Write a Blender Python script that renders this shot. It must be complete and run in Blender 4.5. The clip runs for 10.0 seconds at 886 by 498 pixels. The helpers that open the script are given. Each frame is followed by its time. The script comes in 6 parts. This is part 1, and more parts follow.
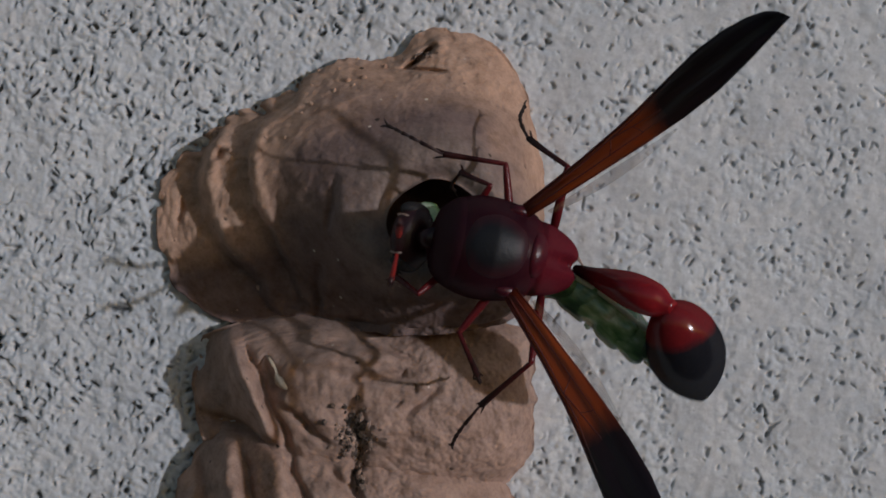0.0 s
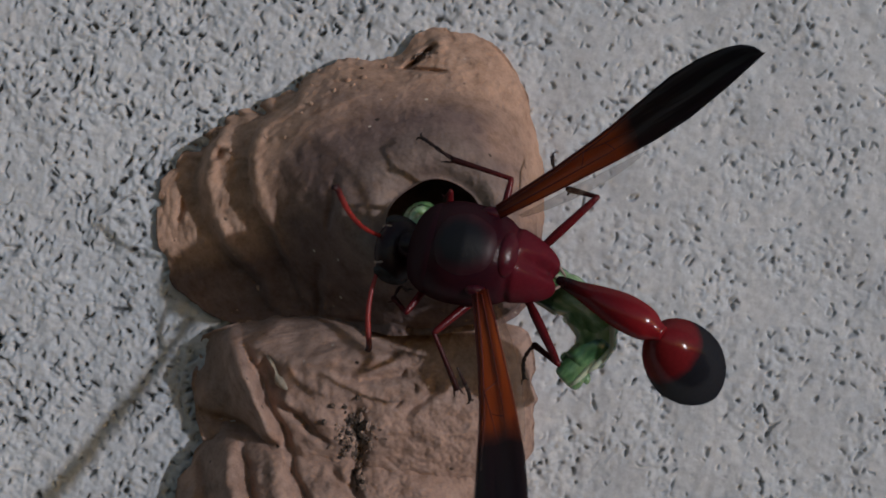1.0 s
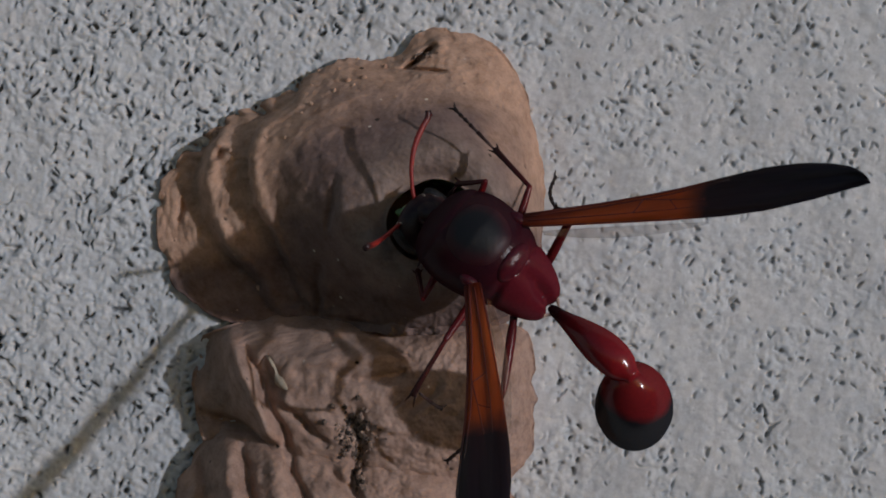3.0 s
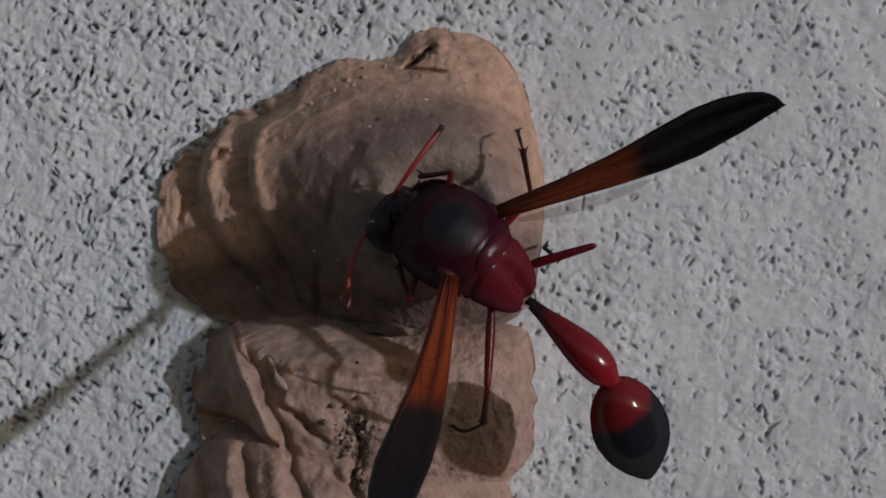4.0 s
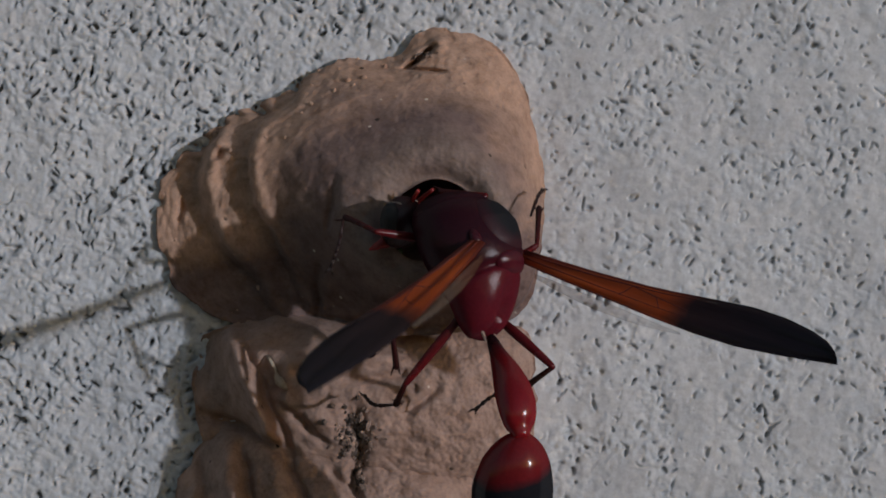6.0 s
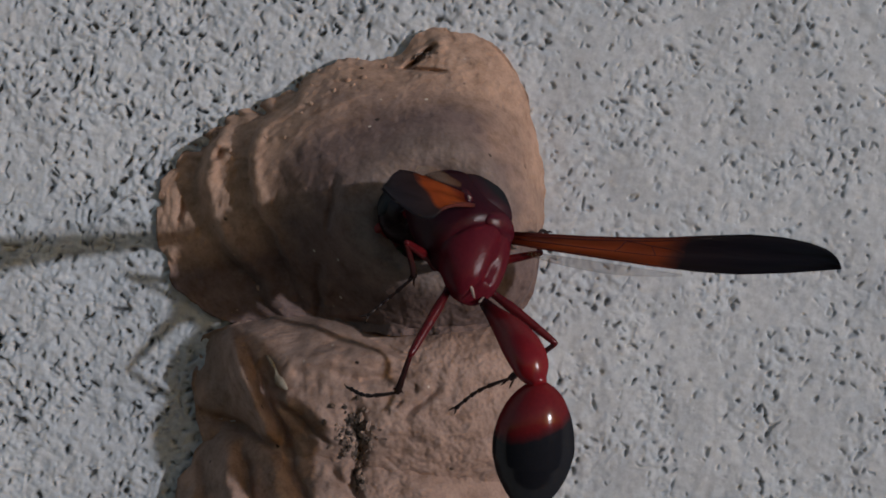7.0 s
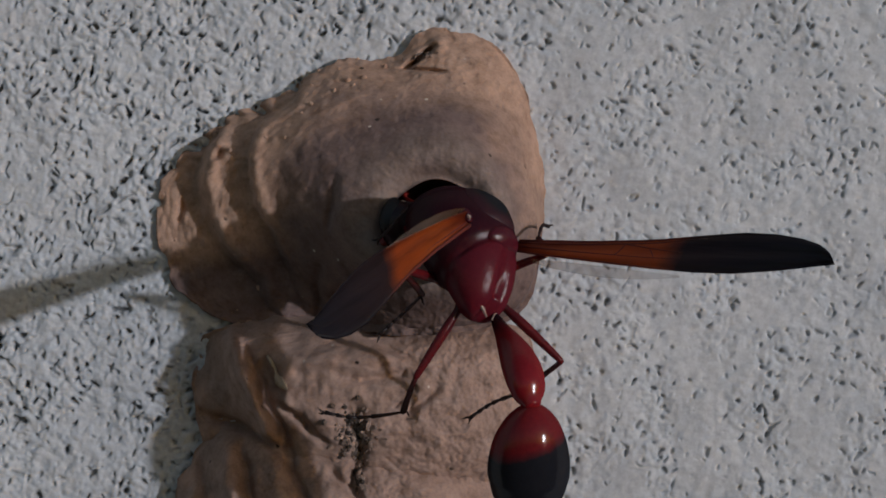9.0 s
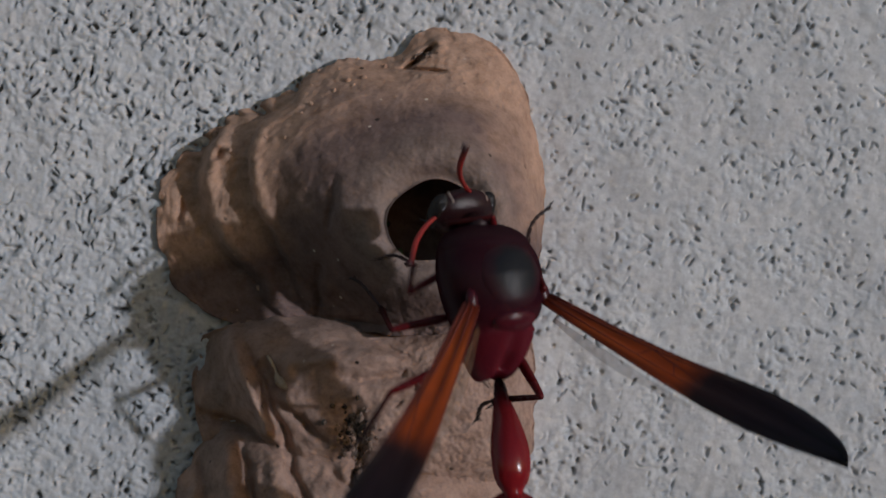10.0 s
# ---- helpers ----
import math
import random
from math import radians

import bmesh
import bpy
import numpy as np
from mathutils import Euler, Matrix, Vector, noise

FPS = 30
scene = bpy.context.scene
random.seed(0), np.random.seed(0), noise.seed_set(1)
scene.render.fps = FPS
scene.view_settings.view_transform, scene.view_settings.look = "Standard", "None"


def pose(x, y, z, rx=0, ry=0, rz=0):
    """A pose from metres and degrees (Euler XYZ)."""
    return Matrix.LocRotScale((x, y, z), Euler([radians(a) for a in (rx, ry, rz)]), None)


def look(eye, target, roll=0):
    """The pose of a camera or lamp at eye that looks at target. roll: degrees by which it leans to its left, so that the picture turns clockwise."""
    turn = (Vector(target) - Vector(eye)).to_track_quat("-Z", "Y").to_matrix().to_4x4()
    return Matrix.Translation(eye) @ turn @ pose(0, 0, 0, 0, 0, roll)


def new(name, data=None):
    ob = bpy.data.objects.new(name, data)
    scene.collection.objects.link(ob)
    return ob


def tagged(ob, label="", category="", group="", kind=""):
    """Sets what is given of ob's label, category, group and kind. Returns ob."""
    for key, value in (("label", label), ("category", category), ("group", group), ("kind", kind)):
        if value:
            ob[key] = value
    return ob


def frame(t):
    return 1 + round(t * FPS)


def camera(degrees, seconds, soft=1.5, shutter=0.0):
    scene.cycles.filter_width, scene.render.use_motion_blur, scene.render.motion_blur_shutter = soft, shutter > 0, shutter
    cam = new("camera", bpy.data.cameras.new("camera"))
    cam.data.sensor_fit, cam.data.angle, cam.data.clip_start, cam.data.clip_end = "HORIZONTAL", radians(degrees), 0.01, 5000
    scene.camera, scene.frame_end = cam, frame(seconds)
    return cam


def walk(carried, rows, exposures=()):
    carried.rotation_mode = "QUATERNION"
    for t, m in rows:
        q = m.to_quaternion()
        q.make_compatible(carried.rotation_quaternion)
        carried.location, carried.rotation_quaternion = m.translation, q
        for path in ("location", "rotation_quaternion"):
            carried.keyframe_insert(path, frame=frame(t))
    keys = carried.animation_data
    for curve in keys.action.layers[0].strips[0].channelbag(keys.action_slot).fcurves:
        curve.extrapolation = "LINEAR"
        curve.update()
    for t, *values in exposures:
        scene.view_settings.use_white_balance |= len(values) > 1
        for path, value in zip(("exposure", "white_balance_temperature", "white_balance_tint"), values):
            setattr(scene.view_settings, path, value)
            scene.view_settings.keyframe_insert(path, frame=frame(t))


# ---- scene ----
# A mud nest on a rendered wall, standing about ten centimetres from the eye; lengths below are in millimetres
# and are brought to metres by MM. The wall's face is y = 0 and the nest stands out towards -y.
MM = 0.001
EYE = 104.81          # camera to wall
HIGH = 1500.0         # height of the picture's middle over the ground

cam = camera(28.0, 10.0, soft=1.75, shutter=0.5)
VIEW = look((0, -EYE * MM, HIGH * MM), (0, 0, HIGH * MM))
walk(cam, [(0.0, VIEW), (10.0, VIEW)], exposures=[(0.0, 0.08, 5560, 11), (10.0, 0.08, 5560, 11)])

# ---- light: low sun from the side, open sky ----
SUN_TO = Vector((0.99, -1.0, 0.11)).normalized()
world = bpy.data.worlds.new("sky")
scene.world = world
world.use_nodes = True
wn = world.node_tree.nodes
sky = wn.new("ShaderNodeTexSky")
sky.sky_type = "NISHITA"
sky.sun_disc = False
sky.sun_elevation = math.asin(SUN_TO.z)
sky.sun_rotation = math.atan2(SUN_TO.x, SUN_TO.y)
wn["Background"].inputs[1].default_value = 0.097
world.node_tree.links.new(sky.outputs[0], wn["Background"].inputs[0])
sun = new("sun", bpy.data.lights.new("sun", "SUN"))
sun.data.energy = 1.45
sun.data.angle = radians(1.0)
sun.data.color = (1.0, 0.96, 0.93)
sun.matrix_world = look(SUN_TO * 3, (0, 0, 0))


# ---- materials ----
def material(name):
    m = bpy.data.materials.new(name)
    m.use_nodes = True
    return m, m.node_tree.nodes, m.node_tree.links, m.node_tree.nodes["Principled BSDF"]


def node(nodes, kind, **values):
    n = nodes.new(kind)
    for key, value in values.items():
        n.inputs[key.replace("_", " ")].default_value = value
    return n


def ramp(nodes, links, source, stops):
    r = nodes.new("ShaderNodeValToRGB")
    while len(r.color_ramp.elements) < len(stops):
        r.color_ramp.elements.new(0.5)
    for e, (p, c) in zip(r.color_ramp.elements, stops):
        e.position = p
        e.color = (*c, 1)
    links.new(source, r.inputs[0])
    return r


def coords(nodes, links, scale=(1, 1, 1)):
    tc = nodes.new("ShaderNodeTexCoord")
    mp = nodes.new("ShaderNodeMapping")
    mp.inputs["Scale"].default_value = scale
    links.new(tc.outputs["Object"], mp.inputs[0])
    return mp.outputs[0]


def noise_tex(nodes, links, co, scale, detail=4.0, rough=0.6):
    n = node(nodes, "ShaderNodeTexNoise", Scale=scale, Detail=detail, Roughness=rough)
    links.new(co, n.inputs["Vector"])
    return n


def mix_rgb(nodes, links, a, b, fac, mode="MIX"):
    m = nodes.new("ShaderNodeMix")
    m.data_type = "RGBA"
    m.blend_type = mode
    for sock, v in ((m.inputs[0], fac), (m.inputs[6], a), (m.inputs[7], b)):
        if hasattr(v, "is_linked"):
            links.new(v, sock)
        elif isinstance(v, tuple):
            sock.default_value = (*v, 1)
        else:
            sock.default_value = v
    return m.outputs[2]


def bump(nodes, links, bsdf, height, strength, distance):
    b = nodes.new("ShaderNodeBump")
    b.inputs["Strength"].default_value = strength
    b.inputs["Distance"].default_value = distance
    links.new(height, b.inputs["Height"])
    links.new(b.outputs[0], bsdf.inputs["Normal"])


def make_wall_paint():
    m, n, l, p = material("grey_wall_paint")
    co = coords(n, l)
    big = noise_tex(n, l, co, 90, 3)
    fine = noise_tex(n, l, co, 2600, 5)
    c1 = ramp(n, l, big.outputs[0], [(0.3, (0.50, 0.505, 0.51)), (0.7, (0.60, 0.605, 0.605))])
    c2 = ramp(n, l, fine.outputs[0], [(0.25, (0.78, 0.78, 0.79)), (0.6, (1.0, 1.0, 1.0)), (0.8, (1.1, 1.1, 1.1))])
    col = mix_rgb(n, l, c1.outputs[0], c2.outputs[0], 1.0, "MULTIPLY")
    # Pits and crevices are mixed towards near-black.
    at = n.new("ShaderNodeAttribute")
    at.attribute_name = "pit_dark"
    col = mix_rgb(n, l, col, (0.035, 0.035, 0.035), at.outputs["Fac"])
    l.new(col, p.inputs["Base Color"])
    p.inputs["Roughness"].default_value = 0.8
    bump(n, l, p, fine.outputs[0], 0.35, 0.0001)
    return m


def make_mud(name, dark, light, dust, dry=None):
    m, n, l, p = material(name)
    co = coords(n, l)
    big = noise_tex(n, l, co, 210, 4)
    mid = noise_tex(n, l, co, 900, 5, 0.65)
    fine = noise_tex(n, l, co, 5200, 4, 0.7)
    base = ramp(n, l, big.outputs[0], [(0.3, dark), (0.72, light)])
    body = base.outputs[0]
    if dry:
        # Dry tan of the rim, held off the underside as painted shade.
        dry_with_shade = n.new("ShaderNodeAttribute")
        dry_with_shade.attribute_name = "dry"
        body = mix_rgb(n, l, body, dry, dry_with_shade.outputs["Fac"])
        ash = n.new("ShaderNodeAttribute")
        ash.attribute_name = "pale"
        body = mix_rgb(n, l, body, (0.278, 0.210, 0.175), ash.outputs["Fac"])
    tint = ramp(n, l, mid.outputs[0], [(0.28, (0.66, 0.62, 0.58)), (0.55, (1, 1, 1)), (0.8, (1.12, 1.1, 1.06))])
    col = mix_rgb(n, l, body, tint.outputs[0], 1.0, "MULTIPLY")
    grain = ramp(n, l, fine.outputs[0], [(0.25, (0.7, 0.68, 0.66)), (0.5, (1, 1, 1)), (0.78, (1.15, 1.13, 1.1))])
    col = mix_rgb(n, l, col, grain.outputs[0], 0.7, "MULTIPLY")
    grit = n.new("ShaderNodeTexVoronoi")
    grit.inputs["Scale"].default_value = 900
    l.new(co, grit.inputs["Vector"])
    spot = ramp(n, l, grit.outputs["Distance"], [(0.07, (1, 1, 1)), (0.11, (0, 0, 0))])
    few = ramp(n, l, noise_tex(n, l, co, 480, 2).outputs[0], [(0.57, (0, 0, 0)), (0.63, (1, 1, 1))])
    fac = mix_rgb(n, l, spot.outputs[0], few.outputs[0], 1.0, "MULTIPLY")
    col = mix_rgb(n, l, col, dust, fac)
    speck = n.new("ShaderNodeTexVoronoi")
    speck.inputs["Scale"].default_value = 620
    l.new(co, speck.inputs["Vector"])
    dots = ramp(n, l, speck.outputs["Distance"], [(0.06, (1, 1, 1)), (0.11, (0, 0, 0))])
    rare = ramp(n, l, noise_tex(n, l, co, 330, 2).outputs[0], [(0.52, (0, 0, 0)), (0.60, (1, 1, 1))])
    col = mix_rgb(n, l, col, (0.03, 0.02, 0.015), mix_rgb(n, l, dots.outputs[0], rare.outputs[0], 1.0, "MULTIPLY"))
    l.new(col, p.inputs["Base Color"])
    p.inputs["Roughness"].default_value = 0.85
    p.inputs["Specular IOR Level"].default_value = 0.25
    add = n.new("ShaderNodeMath")
    add.operation = "MULTIPLY_ADD"
    add.inputs[1].default_value = 0.35
    l.new(fine.outputs[0], add.inputs[0])
    l.new(mid.outputs[0], add.inputs[2])
    bump(n, l, p, add.outputs[0], 0.35, 0.00016)
    return m


def make_shell(name, stops, rough=0.28, axis=0, span=(0.0, 1.0), grain=0.25, coat=0.3, gloss=0.3):
    """Insect cuticle; its pigment changes along one axis of the part, between the two ends in span (mm)."""
    m, n, l, p = material(name)
    tc = n.new("ShaderNodeTexCoord")
    sep = n.new("ShaderNodeSeparateXYZ")
    l.new(tc.outputs["Object"], sep.inputs[0])
    wob = noise_tex(n, l, tc.outputs["Object"], 420, 3)
    mr = n.new("ShaderNodeMapRange")
    mr.inputs["From Min"].default_value = span[0] * MM
    mr.inputs["From Max"].default_value = span[1] * MM
    l.new(sep.outputs[axis], mr.inputs[0])
    ma = n.new("ShaderNodeMath")
    ma.operation = "MULTIPLY_ADD"
    ma.inputs[1].default_value = 0.09
    l.new(wob.outputs[0], ma.inputs[0])
    l.new(mr.outputs[0], ma.inputs[2])
    r = ramp(n, l, ma.outputs[0], stops)
    fine = noise_tex(n, l, tc.outputs["Object"], 4800, 4, 0.7)
    g = ramp(n, l, fine.outputs[0], [(0.25, (0.7, 0.7, 0.7)), (0.7, (1.15, 1.15, 1.15))])
    col = mix_rgb(n, l, r.outputs[0], g.outputs[0], 0.6, "MULTIPLY")
    l.new(col, p.inputs["Base Color"])
    rr = ramp(n, l, wob.outputs[0], [(0.3, (rough * 0.8,) * 3), (0.7, (rough * 1.35,) * 3)])
    l.new(rr.outputs[0], p.inputs["Roughness"])
    p.inputs["Specular IOR Level"].default_value = 0.0
    bump(n, l, p, fine.outputs[0], grain, 0.00012)
    shine = n.new("ShaderNodeBsdfGlossy")
    l.new(rr.outputs[0], shine.inputs["Roughness"])
    l.new(p.inputs["Normal"].links[0].from_socket, shine.inputs["Normal"])
    both = n.new("ShaderNodeMixShader")
    both.inputs[0].default_value = 0.13 * gloss + 0.02 * coat
    l.new(p.outputs[0], both.inputs[1])
    l.new(shine.outputs[0], both.inputs[2])
    l.new(both.outputs[0], n["Material Output"].inputs[0])
    return m


BLACK = (0.009, 0.009, 0.012)


def make_abdomen():
    """Red in front and black behind; the line between them runs aslant and a little uneven."""
    m = make_shell("gaster_cuticle", [(0.0, (0.150, 0.010, 0.011)), (0.25, (0.12, 0.009, 0.011)), (0.315, (0.012, 0.012, 0.015)), (1.0, (0.012, 0.012, 0.016))], 0.11, 0, (0, 7.5), 0.06, 0.0, 0.24)
    n, l = m.node_tree.nodes, m.node_tree.links
    tc = n.new("ShaderNodeTexCoord")
    mp = n.new("ShaderNodeMapping")
    mp.inputs["Rotation"].default_value = (0, radians(14), radians(-10))
    l.new(tc.outputs["Object"], mp.inputs[0])
    for link in list(l):
        if link.to_node.type == "SEPXYZ":
            l.new(mp.outputs[0], link.to_socket)
    return m


def make_shield():
    """The black of the back, which goes over into dark red towards the shield's edge."""
    m = make_shell("shield_cuticle", [(0.0, BLACK), (1.0, BLACK)], 0.46, 0, (0, 1), 0.2, 0.0, 0.22)
    n, l = m.node_tree.nodes, m.node_tree.links
    p = n["Principled BSDF"]
    tc = n.new("ShaderNodeTexCoord")
    mp = n.new("ShaderNodeMapping")
    mp.inputs["Location"].default_value = (-0.52, 0, 0)
    mp.inputs["Scale"].default_value = (520, 560, 0)
    l.new(tc.outputs["Object"], mp.inputs[0])
    far = n.new("ShaderNodeVectorMath")
    far.operation = "LENGTH"
    l.new(mp.outputs[0], far.inputs[0])
    wob = noise_tex(n, l, tc.outputs["Object"], 900, 3)
    ma = n.new("ShaderNodeMath")
    ma.operation = "MULTIPLY_ADD"
    ma.inputs[1].default_value = 0.3
    l.new(wob.outputs[0], ma.inputs[0])
    l.new(far.outputs["Value"], ma.inputs[2])
    edge = ramp(n, l, ma.outputs[0], [(0.66, (0.008, 0.008, 0.010)), (1.0, (0.030, 0.006, 0.010))])
    l.new(edge.outputs[0], p.inputs["Base Color"])
    return m


def make_membrane(name, stops, span, alpha_stops, rough=0.3):
    m, n, l, p = material(name)
    tc = n.new("ShaderNodeTexCoord")
    sep = n.new("ShaderNodeSeparateXYZ")
    l.new(tc.outputs["Object"], sep.inputs[0])
    wob = noise_tex(n, l, tc.outputs["Object"], 300, 4)
    mr = n.new("ShaderNodeMapRange")
    mr.inputs["From Min"].default_value = span[0] * MM
    mr.inputs["From Max"].default_value = span[1] * MM
    l.new(sep.outputs[0], mr.inputs[0])
    ma = n.new("ShaderNodeMath")
    ma.operation = "MULTIPLY_ADD"
    ma.inputs[1].default_value = 0.12
    l.new(wob.outputs[0], ma.inputs[0])
    l.new(mr.outputs[0], ma.inputs[2])
    r = ramp(n, l, ma.outputs[0], stops)
    mp = node(n, "ShaderNodeMapping", Scale=(60, 700, 700))
    l.new(tc.outputs["Object"], mp.inputs[0])
    streak = noise_tex(n, l, mp.outputs[0], 2.2, 3)
    sr = ramp(n, l, streak.outputs[0], [(0.32, (0.45, 0.3, 0.25)), (0.46, (0.85, 0.8, 0.78)), (0.62, (1.15, 1.12, 1.1))])
    col = mix_rgb(n, l, r.outputs[0], sr.outputs[0], 0.8, "MULTIPLY")
    l.new(col, p.inputs["Base Color"])
    p.inputs["Roughness"].default_value = rough
    p.inputs["Specular IOR Level"].default_value = 0.0
    ar = ramp(n, l, ma.outputs[0], alpha_stops)
    tr = n.new("ShaderNodeBsdfTranslucent")
    l.new(col, tr.inputs["Color"])
    mx = n.new("ShaderNodeMixShader")
    mx.inputs[0].default_value = 0.55
    l.new(p.outputs[0], mx.inputs[1])
    l.new(tr.outputs[0], mx.inputs[2])
    sheen = n.new("ShaderNodeBsdfGlossy")
    sheen.inputs["Roughness"].default_value = rough
    film_top = n.new("ShaderNodeMixShader")
    film_top.inputs[0].default_value = 0.024
    l.new(mx.outputs[0], film_top.inputs[1])
    l.new(sheen.outputs[0], film_top.inputs[2])
    clear = n.new("ShaderNodeBsdfTransparent")
    out = n.new("ShaderNodeMixShader")
    l.new(ar.outputs[0], out.inputs[0])
    l.new(clear.outputs[0], out.inputs[1])
    l.new(film_top.outputs[0], out.inputs[2])
    l.new(out.outputs[0], n["Material Output"].inputs[0])
    bump(n, l, p, streak.outputs[0], 0.7, 0.00022)
    l.new(p.inputs["Normal"].links[0].from_socket, sheen.inputs["Normal"])
    return m


wall_paint = make_wall_paint()
dry_flake = make_mud("dry_flake", (0.36, 0.29, 0.21), (0.50, 0.42, 0.32), (0.62, 0.54, 0.44))
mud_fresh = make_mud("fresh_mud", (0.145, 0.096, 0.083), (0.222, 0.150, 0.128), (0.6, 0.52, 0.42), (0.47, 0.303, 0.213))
mud_old = make_mud("old_mud", (0.29, 0.193, 0.149), (0.455, 0.310, 0.244), (0.6, 0.5, 0.4))


def make_crumbs():
    m, n, l, p = material("dark_crumbs")
    geo = n.new("ShaderNodeNewGeometry")
    c = ramp(n, l, geo.outputs["Random Per Island"], [(0.0, (0.03, 0.022, 0.016)), (0.2, (0.09, 0.064, 0.048)), (0.5, (0.23, 0.158, 0.118)), (1.0, (0.45, 0.31, 0.235))])
    fine = noise_tex(n, l, coords(n, l), 4000, 4)
    g = ramp(n, l, fine.outputs[0], [(0.3, (0.6, 0.6, 0.6)), (0.7, (1.2, 1.2, 1.2))])
    l.new(mix_rgb(n, l, c.outputs[0], g.outputs[0], 1.0, "MULTIPLY"), p.inputs["Base Color"])
    p.inputs["Roughness"].default_value = 0.9
    bump(n, l, p, fine.outputs[0], 0.6, 0.0001)
    return m


mud_dark = make_crumbs()
scutellum_shell = make_shell("scutellum_cuticle", [(0.0, (0.075, 0.008, 0.014)), (1.0, (0.045, 0.006, 0.011))], 0.22, 0, (-1.8, -0.7), 0.25, 0.0, 0.25)
thorax_shell = make_shell("thorax_cuticle", [(0.0, (0.105, 0.010, 0.017)), (0.34, (0.088, 0.009, 0.015)), (0.42, (0.036, 0.006, 0.010)), (0.52, (0.026, 0.006, 0.010)), (1.0, (0.024, 0.006, 0.009))], 0.2, 0, (-4, 3.5), 0.2, 0.0, 0.13)
pronotum_shell = make_shell("dark_red_cuticle", [(0.0, (0.024, 0.005, 0.009)), (1.0, (0.020, 0.005, 0.008))], 0.36, 0, (1, 4), 0.35, 0.0, 0.12)
black_shell = make_shell("black_cuticle", [(0.0, (0.020, 0.008, 0.009)), (1.0, (0.028, 0.008, 0.009))], 0.22, 0, (-1, 1), 0.4, 0.0, 0.28)
shield_shell = make_shield()
petiole_shell = make_shell("petiole_cuticle", [(0.0, BLACK), (0.16, (0.02, 0.006, 0.007)), (0.36, (0.13, 0.008, 0.010)), (1.0, (0.185, 0.009, 0.012))], 0.15, 0, (0, 6.3), 0.08, 0.0)
gaster_shell = make_abdomen()
femur_shell = make_shell("femur_cuticle", [(0.0, (0.035, 0.005, 0.007)), (0.5, (0.095, 0.007, 0.009)), (1.0, (0.10, 0.008, 0.010))], 0.22, 0, (0, 4.2), 0.2, 0.0, 0.2)
tibia_shell = make_shell("tibia_cuticle", [(0.0, (0.08, 0.008, 0.009)), (0.35, (0.045, 0.007, 0.007)), (1.0, (0.018, 0.006, 0.005))], 0.28, 0, (0, 4.0), 0.2, 0.0, 0.2)
tarsus_shell = make_shell("tarsus_cuticle", [(0.0, (0.035, 0.010, 0.008)), (1.0, (0.018, 0.008, 0.006))], 0.45, 0, (0, 3.0))
antenna_shell = make_shell("antenna_cuticle", [(0.0, (0.22, 0.016, 0.014)), (0.75, (0.26, 0.022, 0.016)), (0.95, (0.03, 0.008, 0.008))], 0.35, 0, (0, 5.6))
eye_shell = make_shell("eye_facets", [(0.0, (0.012, 0.010, 0.010)), (1.0, (0.02, 0.012, 0.010))], 0.18, 0, (0, 1), 0.8)
pale_shell = make_shell("cream_cuticle", [(0.0, (0.30, 0.21, 0.17)), (1.0, (0.34, 0.25, 0.20))], 0.4, 0, (-4, -3))
wing_skin = make_membrane("amber_wing", [(0.0, (0.10, 0.014, 0.009)), (0.1, (0.22, 0.036, 0.010)), (0.24, (0.42, 0.090, 0.012)), (0.53, (0.38, 0.074, 0.010)), (0.62, (0.034, 0.017, 0.018)), (1.0, (0.020, 0.017, 0.025))],
                          (0, 17.6), [(0.0, (0.95,) * 3), (0.5, (0.92,) * 3), (0.66, (0.99,) * 3), (1.0, (0.98,) * 3)])
hind_skin = make_membrane("pale_wing", [(0.0, (0.36, 0.17, 0.06)), (1.0, (0.50, 0.40, 0.31))], (0, 9), [(0.0, (0.28,) * 3), (1.0, (0.15,) * 3)], 0.2)
vein_shell = make_shell("wing_vein", [(0.0, (0.13, 0.018, 0.008)), (0.56, (0.10, 0.016, 0.007)), (0.62, (0.03, 0.010, 0.008)), (0.7, (0.012, 0.008, 0.009)), (1.0, (0.01, 0.008, 0.009))], 0.6, 0, (0, 17.6), 0.2, 0.0)


def make_caterpillar_skin():
    m, n, l, p = material("caterpillar_skin")
    co = coords(n, l)
    mp = node(n, "ShaderNodeMapping", Scale=(0.5, 1.3, 1.3))
    l.new(co, mp.inputs[0])
    info = n.new("ShaderNodeObjectInfo")
    shift = n.new("ShaderNodeVectorMath")
    shift.operation = "ADD"
    l.new(mp.outputs[0], shift.inputs[0])
    l.new(info.outputs["Random"], shift.inputs[1])
    a = noise_tex(n, l, shift.outputs[0], 620, 5)
    c = ramp(n, l, a.outputs[0], [(0.28, (0.022, 0.055, 0.026)), (0.42, (0.07, 0.15, 0.06)), (0.52, (0.17, 0.29, 0.12)), (0.6, (0.34, 0.45, 0.25)), (0.68, (0.62, 0.68, 0.5))])
    l.new(c.outputs[0], p.inputs["Base Color"])
    p.inputs["Roughness"].default_value = 0.18
    p.inputs["Coat Weight"].default_value = 0.5
    p.inputs["Subsurface Weight"].default_value = 0.25
    p.inputs["Subsurface Radius"].default_value = (0.0004, 0.0007, 0.0003)
    p.inputs["Subsurface Scale"].default_value = 1.0
    bump(n, l, p, a.outputs[0], 0.5, 0.0002)
    return m


caterpillar_skin = make_caterpillar_skin()
pale_skin = make_shell("pale_stripe", [(0.0, (0.5, 0.56, 0.36)), (1.0, (0.58, 0.62, 0.44))], 0.35, 0, (-1, 1), 0.2)


